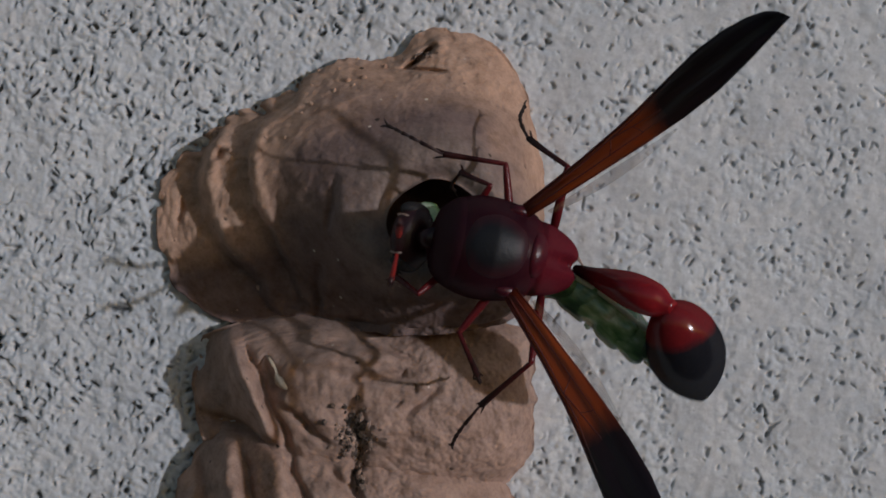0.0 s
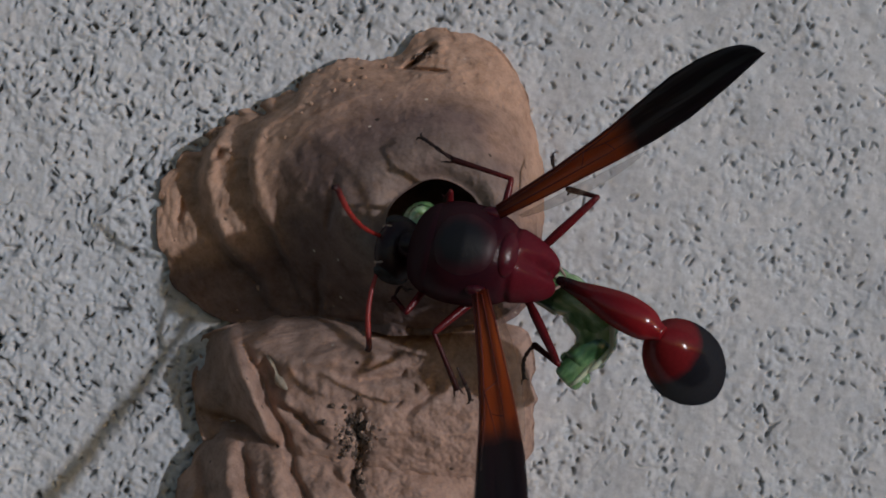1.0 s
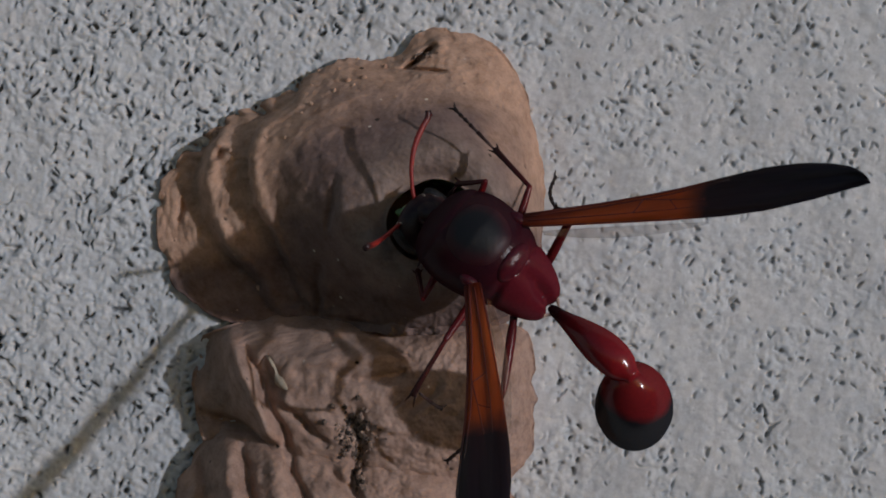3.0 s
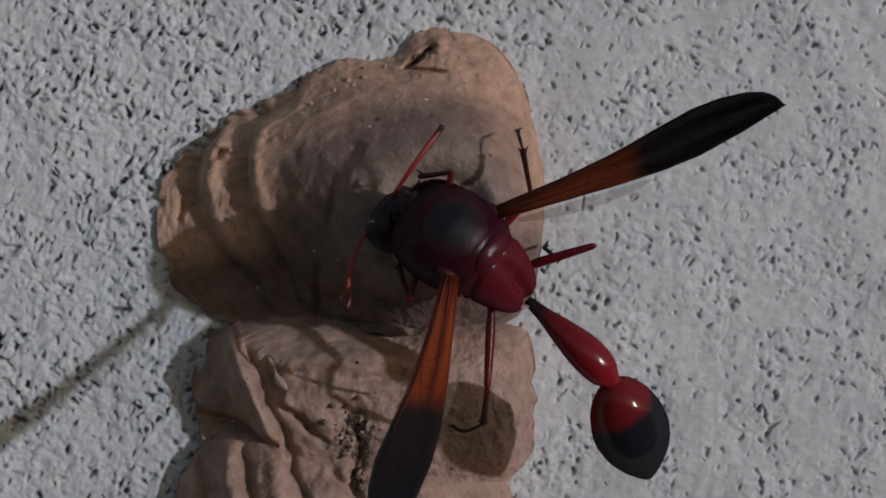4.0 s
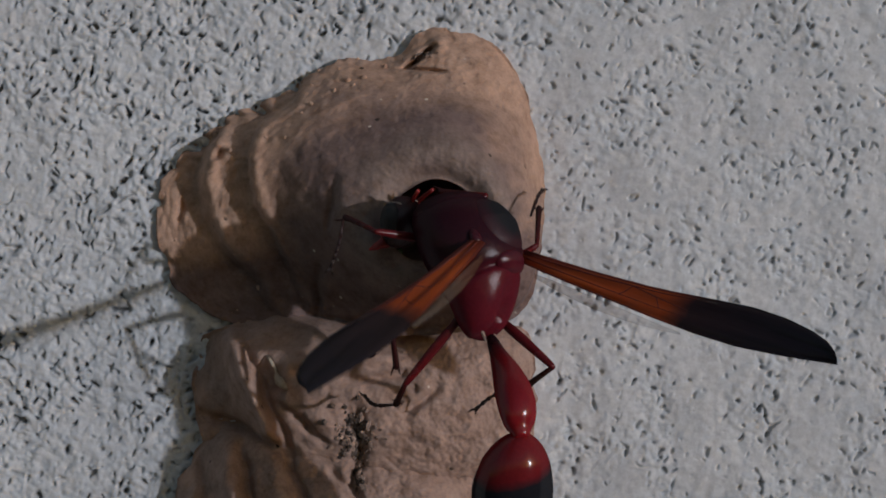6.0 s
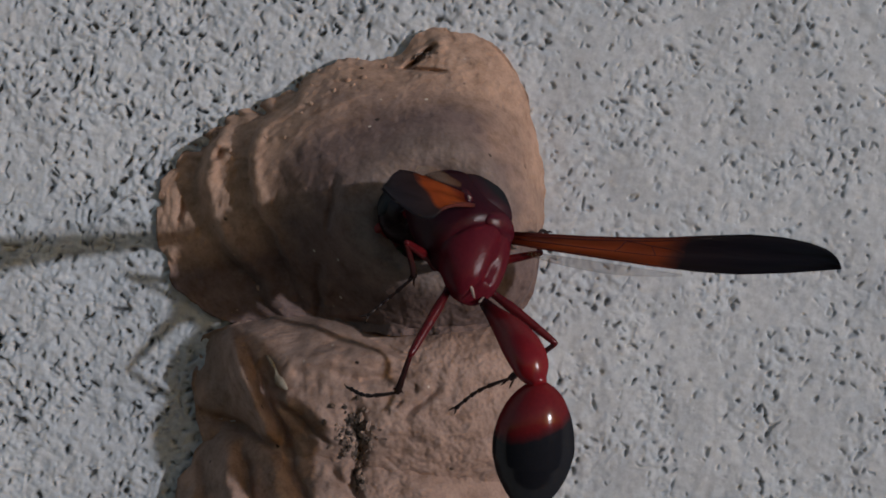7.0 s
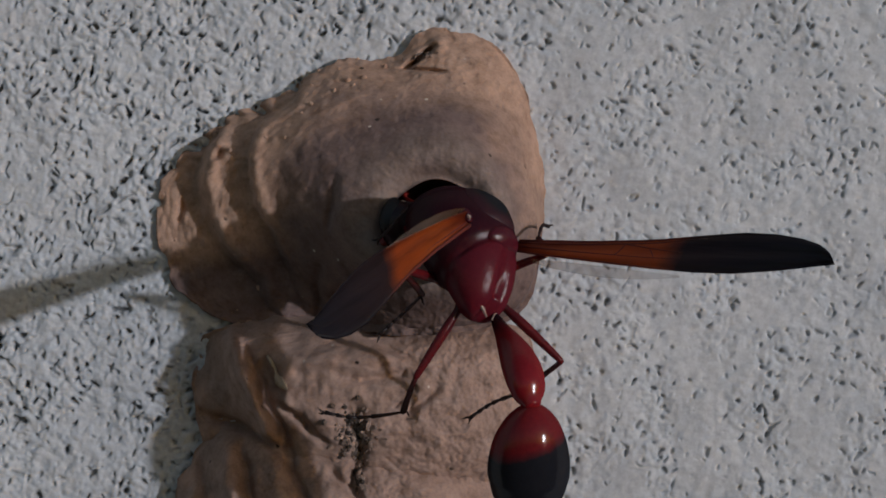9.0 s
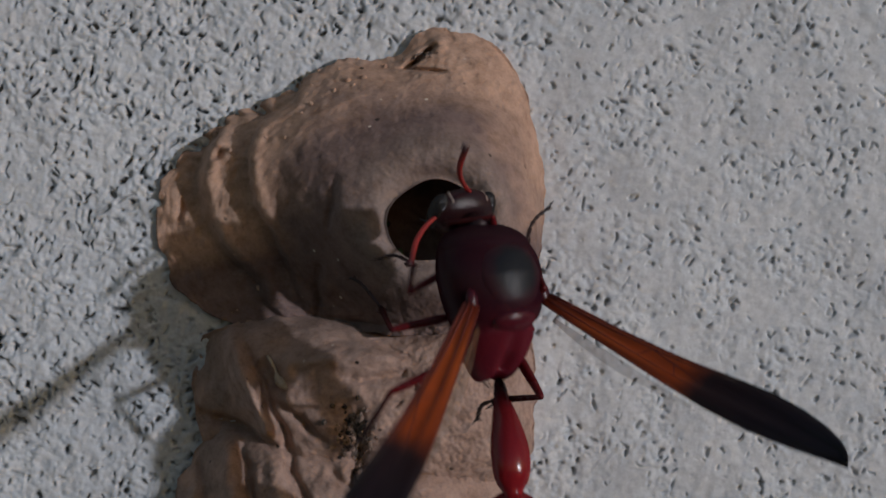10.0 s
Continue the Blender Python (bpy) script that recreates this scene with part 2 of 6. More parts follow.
def make_ground():
    m, n, l, p = material("trodden_earth")
    co = coords(n, l)
    a = noise_tex(n, l, co, 1.3, 6)
    b = noise_tex(n, l, co, 60, 5)
    c = ramp(n, l, a.outputs[0], [(0.3, (0.055, 0.044, 0.034)), (0.7, (0.10, 0.083, 0.065))])
    d = ramp(n, l, b.outputs[0], [(0.3, (0.7, 0.7, 0.7)), (0.7, (1.1, 1.1, 1.1))])
    l.new(mix_rgb(n, l, c.outputs[0], d.outputs[0], 1.0, "MULTIPLY"), p.inputs["Base Color"])
    p.inputs["Roughness"].default_value = 0.95
    bump(n, l, p, b.outputs[0], 0.5, 0.01)
    return m


ground_earth = make_ground()


# ---- helpers for meshes ----
def mm(x, y, z, rx=0, ry=0, rz=0):
    """A pose in a thing's space, from millimetres and degrees."""
    return pose(x * MM, y * MM, z * MM, rx, ry, rz)


def mesh_object(name, verts, faces, mat, parent=None, label="", smooth=True):
    me = bpy.data.meshes.new(name)
    me.from_pydata([tuple(v) for v in verts], [], faces)
    me.materials.append(mat)
    me.validate()
    me.update()
    me.shade_smooth() if smooth else me.shade_flat()
    ob = new(name, me)
    if parent:
        ob.parent = parent
    if label:
        ob["label"] = label
    return ob


def rings(sections, close=True):
    """Loft over rings: each a list of points of the same count."""
    verts, faces = [], []
    for ring in sections:
        verts.extend(ring)
    n = len(sections[0])
    for i in range(len(sections) - 1):
        for j in range(n):
            k = (j + 1) % n
            faces.append((i * n + j, i * n + k, (i + 1) * n + k, (i + 1) * n + j))
    if close:
        for i in (0, len(sections) - 1):
            c = np.mean(np.array(sections[i]), axis=0)
            verts.append(tuple(c))
            a = len(verts) - 1
            for j in range(n):
                k = (j + 1) % n
                faces.append((a, i * n + k, i * n + j) if i == 0 else (a, i * n + j, i * n + k))
    return verts, faces


def oval(x, y, z, ry, rz, sides, flat=1.0):
    out = []
    for j in range(sides):
        a = 2 * math.pi * j / sides
        c, s = math.cos(a), math.sin(a)
        out.append((x * MM, (y + ry * c) * MM, (z + rz * s * (flat if s < 0 else 1)) * MM))
    return out


def spindle(table, steps=28, sides=24, flat=1.0):
    """A body along x from (x, centre z, half width, half height) stations, smoothly joined."""
    t = np.array(table, float)
    d = np.r_[0, np.cumsum(np.hypot(np.diff(t[:, 0]), np.abs(np.diff(t[:, 2]))))]
    out = []
    for s in np.linspace(0, d[-1], steps):
        v = []
        i = min(max(np.searchsorted(d, s) - 1, 0), len(d) - 2)
        u = (s - d[i]) / (d[i + 1] - d[i])
        for k in range(4):
            p0, p1, p2, p3 = t[max(i - 1, 0), k], t[i, k], t[i + 1, k], t[min(i + 2, len(d) - 1), k]
            v.append(0.5 * (2 * p1 + (p2 - p0) * u + (2 * p0 - 5 * p1 + 4 * p2 - p3) * u * u + (3 * p1 - p0 - 3 * p2 + p3) * u ** 3))
        out.append(oval(v[0], 0, v[1], max(v[2], 0.01), max(v[3], 0.01), sides, flat))
    return rings(out)


def tube(points, radii, sides=10):
    pts = [Vector(p) for p in points]
    out = []
    side = None
    for i, p in enumerate(pts):
        d = (pts[min(i + 1, len(pts) - 1)] - pts[max(i - 1, 0)]).normalized()
        ref = Vector((0, 0, 1)) if abs(d.z) < 0.9 else Vector((0, 1, 0))
        a = d.cross(ref).normalized() if side is None else (side - d * side.dot(d)).normalized()
        side = a
        b = d.cross(a)
        r = radii[i] if isinstance(radii, (list, tuple)) else radii
        out.append([tuple((p + (a * math.cos(2 * math.pi * j / sides) + b * math.sin(2 * math.pi * j / sides)) * r) * MM) for j in range(sides)])
    return rings(out)


def joined(*pieces):
    verts, faces = [], []
    for v, f in pieces:
        n = len(verts)
        verts.extend(v)
        faces.extend([tuple(i + n for i in q) for q in f])
    return verts, faces


def ball(x, y, z, rx, ry, rz, rows=12, sides=18):
    out = []
    for i in range(rows + 1):
        a = math.pi * i / rows
        c, s = -math.cos(a), max(math.sin(a), 0.02)
        out.append([((x + rx * c) * MM, (y + ry * s * math.cos(2 * math.pi * j / sides)) * MM, (z + rz * s * math.sin(2 * math.pi * j / sides)) * MM) for j in range(sides)])
    return rings(out)


def grown_noise(shape, step, size, seed, stretch=1.0, turn=0.0, band=0.6):
    """Band-limited noise on a grid of the given step, features of the given size (mm), drawn out along one way."""
    rng = np.random.default_rng(seed)
    f = np.fft.rfft2(rng.standard_normal(shape))
    fy = np.fft.fftfreq(shape[0], step)[:, None]
    fx = np.fft.rfftfreq(shape[1], step)[None, :]
    c, s = math.cos(turn), math.sin(turn)
    u, v = (fx * c + fy * s) * stretch, (-fx * s + fy * c)
    r = np.sqrt(u * u + v * v) * size
    g = np.exp(-((r - 1) / band) ** 2)
    out = np.fft.irfft2(f * g, shape)
    return out / out.std()


# ---- structure: the wall and the ground ----
def build_wall():
    step = 0.07
    xs = np.arange(-31, 31.01, step)
    zs = np.arange(-19, 19.01, step)
    shape = (len(zs), len(xs))
    xx, zz = np.meshgrid(xs, zs)
    def strokes(seed, turn):
        return grown_noise(shape, step, 1.5, seed, 0.46, turn, 0.6) + 0.6 * grown_noise(shape, step, 0.85, seed + 50, 0.55, turn + 0.6, 0.5)

    blend = 1 / (1 + np.exp(-4 * grown_noise(shape, step, 3.2, 13)))
    n = strokes(11, 2.35) * blend + strokes(12, 1.0) * (1 - blend)
    n /= n.std()
    fine = grown_noise(shape, step, 0.45, 14)
    lumps = grown_noise(shape, step, 1.6, 17, 0.8, 2.0, 0.9)
    broad = grown_noise(shape, step, 6, 15)
    patch = grown_noise(shape, step, 7, 16, 1.0, 0.0, 1.0)
    where = 0.97 - 0.66 / (1 + np.exp(-(xx - 4) / 4)) + 0.32 * np.clip(patch, -1.2, 1.2)
    where = np.clip(where, 0.15, 1.5)
    pit = np.clip((n - 2.35 + 0.8 * where) / 0.65, 0, 1)
    pit = pit * pit * (3 - 2 * pit)
    # short curved crevices: stretches of a contour line, where a second field lets them open
    def crevices(seed, size, turn, stretch):
        line = grown_noise(shape, step, size, seed, stretch, turn, 0.5)
        gate = grown_noise(shape, step, size * 0.75, seed + 1, 0.8, turn, 0.8)
        return np.exp(-(line / 0.42) ** 2) * np.clip((gate - 1.6 + 0.75 * where) / 0.7, 0, 1)

    crack = np.maximum(crevices(31, 2.1, 2.3, 0.7), crevices(41, 1.6, 0.8, 0.7))
    crack = np.clip(crack, 0, 1)
    h = (0.016 * fine - 0.03 * n + 0.036 * lumps * (0.5 + 0.5 / where)) * where + 0.06 * broad - 0.32 * pit * (0.1 + 0.9 * where) - 0.26 * crack
    # How far the colour darkens in each pit and crevice.
    pit_dark = np.clip(pit * 0.56 * (0.12 + 0.88 * where) + 0.42 * crack * (0.2 + 0.8 * where), 0, 0.85)
    edge = np.clip((31 - np.abs(xx)) / 1.5, 0, 1) * np.clip((19 - np.abs(zz)) / 1.5, 0, 1)
    h = h * edge - 0.05
    # the dense middle is framed by the plain rest of the wall
    ox = np.r_[-2000.0, xs, 2000.0]
    oz = np.r_[-1500.0, zs, 1600.0]
    hh = np.full((len(oz), len(ox)), -0.05)
    hh[1:-1, 1:-1] = h
    gg = np.zeros_like(hh)
    gg[1:-1, 1:-1] = pit_dark * edge
    gx, gz = np.meshgrid(ox, oz)
    verts = np.stack([gx, -hh, gz + HIGH], -1).reshape(-1, 3) * MM
    rows, cols = hh.shape
    idx = np.arange(rows * cols).reshape(rows, cols)
    quads = np.stack([idx[:-1, :-1], idx[:-1, 1:], idx[1:, 1:], idx[1:, :-1]], -1).reshape(-1, 4)
    back = np.array([(-2000, 200, -1500 + HIGH), (2000, 200, -1500 + HIGH), (2000, 200, 1600 + HIGH), (-2000, 200, 1600 + HIGH)]) * MM
    nb = len(verts)
    verts = np.vstack([verts, back])
    c = [idx[0, 0], idx[0, -1], idx[-1, -1], idx[-1, 0]]
    extra = np.array([[nb + 1, nb, nb + 3, nb + 2]] + [[c[(k + 1) % 4], c[k], nb + k, nb + (k + 1) % 4] for k in range(4)])
    quads = np.vstack([quads, extra])
    me = bpy.data.meshes.new("wall")
    me.vertices.add(len(verts))
    me.vertices.foreach_set("co", verts.astype(np.float32).ravel())
    me.loops.add(quads.size)
    me.loops.foreach_set("vertex_index", quads.astype(np.int32).ravel())
    me.polygons.add(len(quads))
    me.polygons.foreach_set("loop_start", np.arange(0, quads.size, 4, dtype=np.int32))
    me.update(calc_edges=True)
    at = me.attributes.new("pit_dark", "FLOAT", "POINT")
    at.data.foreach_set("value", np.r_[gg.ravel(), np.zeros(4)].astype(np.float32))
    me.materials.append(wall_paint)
    me.shade_smooth()
    return tagged(new("wall", me), "rough grey-white painted render with small dark pits", "wall", kind="structure")


build_wall()


def build_ground():
    v = [(-300, -300, 0), (300, -300, 0), (300, 300, 0), (-300, 300, 0)]
    return tagged(mesh_object("ground", v, [(0, 1, 2, 3)], ground_earth, smooth=False), "dark trodden earth at the foot of the wall", "ground", kind="structure")


build_ground()


# ---- the mud nest ----
nest = tagged(new("mud_nest"), "brown mud wasp nest of joined cells with one round open mouth", "nest")
nest.matrix_world = pose(0, 0, HIGH * MM)


def outline(table, angle):
    """Reach at an angle (degrees), smooth between the stations (angle, reach)."""
    a = np.array([q[0] for q in table] + [table[0][0] + 360], float)
    r = np.array([q[1] for q in table] + [table[0][1]], float)
    x = (angle - a[0]) % 360 + a[0]
    i = min(max(int(np.searchsorted(a, x, side="right")) - 1, 0), len(a) - 2)
    u = (x - a[i]) / (a[i + 1] - a[i])
    n = len(table)
    p0, p1, p2, p3 = r[(i - 1) % n], r[i], r[i + 1], r[(i + 2) % n]
    m1, m2 = (p2 - p0) / 2, (p3 - p1) / 2
    return p1 * (1 - u) ** 2 * (1 + 2 * u) + m1 * u * (1 - u) ** 2 + p2 * u * u * (3 - 2 * u) - m2 * u * u * (1 - u)


def evened(table):
    """The same stations, one a degree, with their corners worn round."""
    deg = np.arange(360)
    values = np.interp(deg, [q[0] for q in table] + [360 + table[0][0]], [q[1] for q in table] + [table[0][1]])
    d = np.minimum(deg, 360 - deg)
    bell = np.exp(-(d / 11.0) ** 2)
    values = np.fft.irfft(np.fft.rfft(values) * np.fft.rfft(bell / bell.sum()), 360)
    return [(int(a), float(v)) for a, v in zip(deg, values)]


def mud_cell(name, mat, centre, reach, top, mouth=0.0, flat=2.4, folds=(), seed=0.0, lean=(0, 0), around=360, down=170, rough=1.0, core=None, shoulder=None, thick=0.8, tilt=(0, 0), notches=(), courses=()):
    """A dome of mud on the wall: reach by angle, height at the middle, an open mouth or a sealed top,
    coiled courses (where each ends by angle, its drop and width) and creases (folds)."""
    verts, faces, dry, pale = [], [], [], []
    cx, cz = centre
    if core:
        core, shoulder = evened(core), evened(shoulder)
    for i in range(down):
        s = i / (down - 1)
        for j in range(around):
            a = 360 * j / around
            ra = outline(reach, a)
            inner = mouth * (1 + 0.05 * math.sin(radians(2 * a + 40)) + 0.02 * math.sin(radians(5 * a)) - 0.17 * max(0.0, -math.sin(radians(a))) ** 1.5)
            lip = s ** 1.15
            r = inner + (ra - inner) * lip
            if core:
                # a pale plateau round the mouth, a steep flank down to the shoulder, coiled courses beyond
                r2 = min(outline(core, a) + 0.25 * noise.noise((a * 0.03, seed, 8)), ra - 0.25)
                h2 = outline(shoulder, a)
                v = min(max((r - inner) / (r2 - inner), 0), 1)
                flank = 0.22 - 0.11 * max(0.0, -math.cos(radians(a))) - 0.07 * math.exp(-((a - 218) / 28) ** 2)
                q = min(max((v - flank) / 0.34, 0), 1)
                fall = (0.34 * (q ** 3 - q ** 4 / 2) + max(v - flank - 0.34, 0)) / (0.83 - flank)
                w = max(r - r2, 0) / (ra - r2)
                left = min(1.0, max(0.0, (a - 124) / 22 if a < 184 else 1.4 - (a - 184) / 30))
                drop, steps = 0.0, 0.0
                for course, deep, wide in courses:
                    at = outline(course, a) + 0.30 * noise.noise((a * 0.09, deep, seed)) + 0.12 * noise.noise((a * 0.37, deep, seed))
                    deep *= left * (0.85 + 0.5 * noise.noise((a * 0.07, wide, seed))) * min(1.0, max(0.0, (ra - at) / 1.2))
                    k = min(max((r - at) / wide, 0), 1)
                    drop += deep
                    steps += deep * k * k * (3 - 2 * k) - 0.16 * deep * math.exp(-((r - at + 0.25) / 0.3) ** 2)
                h = top - (top - h2) * fall - steps - max(h2 - 0.45 - drop, 0.0) * w
                h -= 0.020 * h * (tilt[0] * r * math.cos(radians(a)) + tilt[1] * r * math.sin(radians(a))) * (1 - v)
            else:
                h = top * max(1 - lip ** flat, 0) ** (1 / 1.7)
            edge = outline(thick, a) if isinstance(thick, list) else thick
            h = max(h, edge * (1 + 0.3 * noise.noise((a * 0.05, seed, 0)) + 0.08 * noise.noise((a * 0.15, seed, 3))))
            for na, nw, nd, ns in notches:
                gap = abs((a - na + 180) % 360 - 180)
                if gap < 3 * nw and s > ns:
                    h -= nd * math.exp(-(gap / nw) ** 4) * min(1.0, (s - ns) / 0.03)
            if mouth:
                h -= 0.9 * math.exp(-((r - inner) / 0.5) ** 2) * 0.6
            c, sn = math.cos(radians(a)), math.sin(radians(a))
            x, z = cx + r * c + lean[0] * (1 - lip), cz + r * sn + lean[1] * (1 - lip)
            for fx, fz, fa, fl, fw, fh in folds:
                dx, dz = x - fx, z - fz
                fc, fs = math.cos(radians(fa)), math.sin(radians(fa))
                along, across = dx * fc + dz * fs, -dx * fs + dz * fc
                across += 0.25 * noise.noise((along * 0.7, fa, seed))
                h += fh * math.exp(-(along / fl) ** 4) * math.exp(-(across / fw) ** 2)
            p = Vector((x * 0.16, z * 0.16, seed))
            h += rough * (0.55 * noise.noise(p) * min(1, 0.25 + 2.5 * lip * (1 - lip)) + (0.22 if mouth else 0.5) * noise.noise(p * 4) * ((0.06 + 0.94 * lip) if mouth else (0.25 + 0.75 * lip)) + (0.10 * lip if mouth else 0.22) * noise.noise(p * 8.3 + Vector((5, 2, 1))) + ((0.10 if mouth else 0.20) * noise.noise(p * 11) + (0.06 if mouth else 0.13) * noise.noise(p * 29)) * (0.4 + lip))
            if core and w > 0:
                h += min(1, w * 4) * (0.09 * noise.noise(p * 17 + Vector((1, 7, 2))) + 0.06 * noise.noise(p * 34))
            jag = 0.0
            if s > 0.93:
                jag = (0.42 * noise.noise((x * 0.7, z * 0.7, seed)) + (0.13 if c < 0.2 else 0.16) * noise.noise((x * 2.2, z * 2.2, seed))) * (s - 0.93) / 0.07 * (0.35 if sn < -0.35 and mouth else 0.6 if mouth and c > 0.5 else 1.0)
                x += jag * c
                z += jag * sn
            if i == down - 1:
                h = -0.35
                under_cut = 1.4 if mouth and sn < -0.3 else 0.35
                x -= under_cut * c
                z -= under_cut * sn
            verts.append((x * MM, -max(h, -0.35) * MM, z * MM))
            patchy = 0.9 * noise.noise((x * 0.5, z * 0.5, seed)) + 0.4 * noise.noise((x * 1.7, z * 1.7, seed))
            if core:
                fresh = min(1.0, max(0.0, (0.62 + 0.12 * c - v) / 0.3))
                # Shade painted in: below, the dry tan fades out and the mud stays dark.
                under_shade = min(1.0, max(0.0, 0.95 + 4.5 * sn))
                dry.append(min(1.0, max(0.0, ((r - r2) / 3.0 + 0.6 + 0.5 * patchy) * under_shade)))
            else:
                fresh = 0.0
                dry.append(min(1.0, max(0.0, 1.3 - (ra - r + patchy) / (2.6 + 3.4 * max(0, -c)))))
            pale.append(0.8 * fresh * (0.8 + 0.4 * noise.noise((x * 0.8, z * 0.8, seed + 9))))
    for i in range(down - 1):
        for j in range(around):
            k = (j + 1) % around
            faces.append((i * around + j, (i + 1) * around + j, (i + 1) * around + k, i * around + k))
    if mouth:
        # the chamber behind the mouth
        base = 0
        h0 = top
        chamber = [(0.97, -0.5), (1.0, -1.0), (1.3, -2.2), (1.6, -4), (1.7, -6), (1.4, -8), (0.8, -9.3), (0.05, -9.6)]
        for fr, dh in chamber:
            n0 = len(verts)
            for j in range(around):
                a = radians(360 * j / around)
                v = Vector(verts[j]) / MM
                ox, oz = v.x - cx - lean[0], v.z - cz - lean[1]
                verts.append(((cx + lean[0] + ox * fr) * MM, -max(h0 + dh * h0 / 10.5 + 0.1 * noise.noise((math.cos(a) * 3, math.sin(a) * 3, dh)), 0.3) * MM, (cz + lean[1] + oz * fr) * MM))
            for j in range(around):
                k = (j + 1) % around
                faces.append((base + k, n0 + k, n0 + j, base + j))
            base = n0
    ob = mesh_object(name, verts, faces, mat, nest)
    # Real dry tan and the painted underside shade share this attribute.
    dry_shade_layer = ob.data.attributes.new("dry", "FLOAT", "POINT")
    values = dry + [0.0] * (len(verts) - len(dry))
    dry_shade_layer.data.foreach_set("value", values)
    paleness = ob.data.attributes.new("pale", "FLOAT", "POINT")
    paleness.data.foreach_set("value", pale + [0.0] * (len(verts) - len(pale)))
    return ob


POT_REACH = [(0, 6.5), (30, 7.35), (48, 8.6), (58, 9.8), (68, 11.0), (90, 11.4), (105, 10.0), (120, 11.1), (140, 11.8), (157, 14.0), (170, 15.9), (180, 16.4), (190, 15.9),
             (199, 14.9), (209, 12.6), (221, 10.0), (236, 7.5), (251, 6.8), (270, 6.4), (290, 6.5), (314, 7.2), (340, 6.6)]
POT_SHOULDER = [(0, 5.8), (30, 5.7), (60, 6.9), (75, 7.5), (90, 7.6), (110, 7.8), (130, 8.6), (150, 9.4), (164, 9.3), (180, 8.5), (200, 8.2), (215, 8.0), (236, 6.7), (251, 6.0), (278, 5.8), (314, 6.8), (340, 6.1)]
POT_HEIGHT = [(0, 6.0), (30, 5.4), (60, 4.2), (90, 3.8), (130, 4.9), (150, 5.2), (165, 5.05), (178, 4.6), (188, 3.6), (198, 2.3), (212, 1.8), (225, 2.4), (238, 4.2), (254, 5.8), (290, 6.6), (325, 6.4)]
INNER_COURSE = [(0, 9.0), (125, 10.9), (141, 10.5), (149, 11.0), (156, 11.2), (164, 10.7), (172, 10.1), (181, 9.2), (188, 8.7), (200, 8.5), (300, 8.6)]
OUTER_COURSE = [(0, 12.0), (125, 14.0), (150, 13.7), (160, 13.5), (167, 13.5), (173, 13.05), (180, 12.5), (186, 11.65), (192, 10.9), (200, 10.3), (300, 11.0)]
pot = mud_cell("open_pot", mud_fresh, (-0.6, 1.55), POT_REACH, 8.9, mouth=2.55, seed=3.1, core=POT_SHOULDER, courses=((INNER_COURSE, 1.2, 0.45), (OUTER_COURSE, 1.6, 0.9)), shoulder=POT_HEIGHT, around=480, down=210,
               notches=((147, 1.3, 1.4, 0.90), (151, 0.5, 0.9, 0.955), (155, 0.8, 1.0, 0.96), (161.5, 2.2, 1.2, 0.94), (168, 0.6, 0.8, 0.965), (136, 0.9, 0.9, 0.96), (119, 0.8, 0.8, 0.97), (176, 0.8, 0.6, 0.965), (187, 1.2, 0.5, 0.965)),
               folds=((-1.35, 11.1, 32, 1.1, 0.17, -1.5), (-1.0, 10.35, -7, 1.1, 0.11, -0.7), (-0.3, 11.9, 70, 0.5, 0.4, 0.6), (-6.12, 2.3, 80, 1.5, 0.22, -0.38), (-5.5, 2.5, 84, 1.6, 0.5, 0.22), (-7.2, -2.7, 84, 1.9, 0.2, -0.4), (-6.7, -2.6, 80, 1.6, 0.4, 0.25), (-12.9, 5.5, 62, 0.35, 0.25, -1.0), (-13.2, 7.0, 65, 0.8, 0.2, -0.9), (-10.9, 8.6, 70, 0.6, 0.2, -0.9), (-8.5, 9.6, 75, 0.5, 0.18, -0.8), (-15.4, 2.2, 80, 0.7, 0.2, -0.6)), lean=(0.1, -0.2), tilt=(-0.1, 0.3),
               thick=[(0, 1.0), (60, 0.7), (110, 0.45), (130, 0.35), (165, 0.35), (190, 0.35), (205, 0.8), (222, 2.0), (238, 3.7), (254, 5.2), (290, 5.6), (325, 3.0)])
pot["label"] = "smooth brown mud pot with coiled courses and a round mouth"
MID_REACH = [(0, 5.8), (30, 6.0), (60, 4.7), (90, 4.2), (120, 4.6), (137, 5.8), (150, 8.4), (159, 11.3), (168, 14.0), (180, 14.6), (200, 13.9), (215, 11.8), (235, 9.0), (260, 7.5), (290, 7.0), (325, 6.6)]
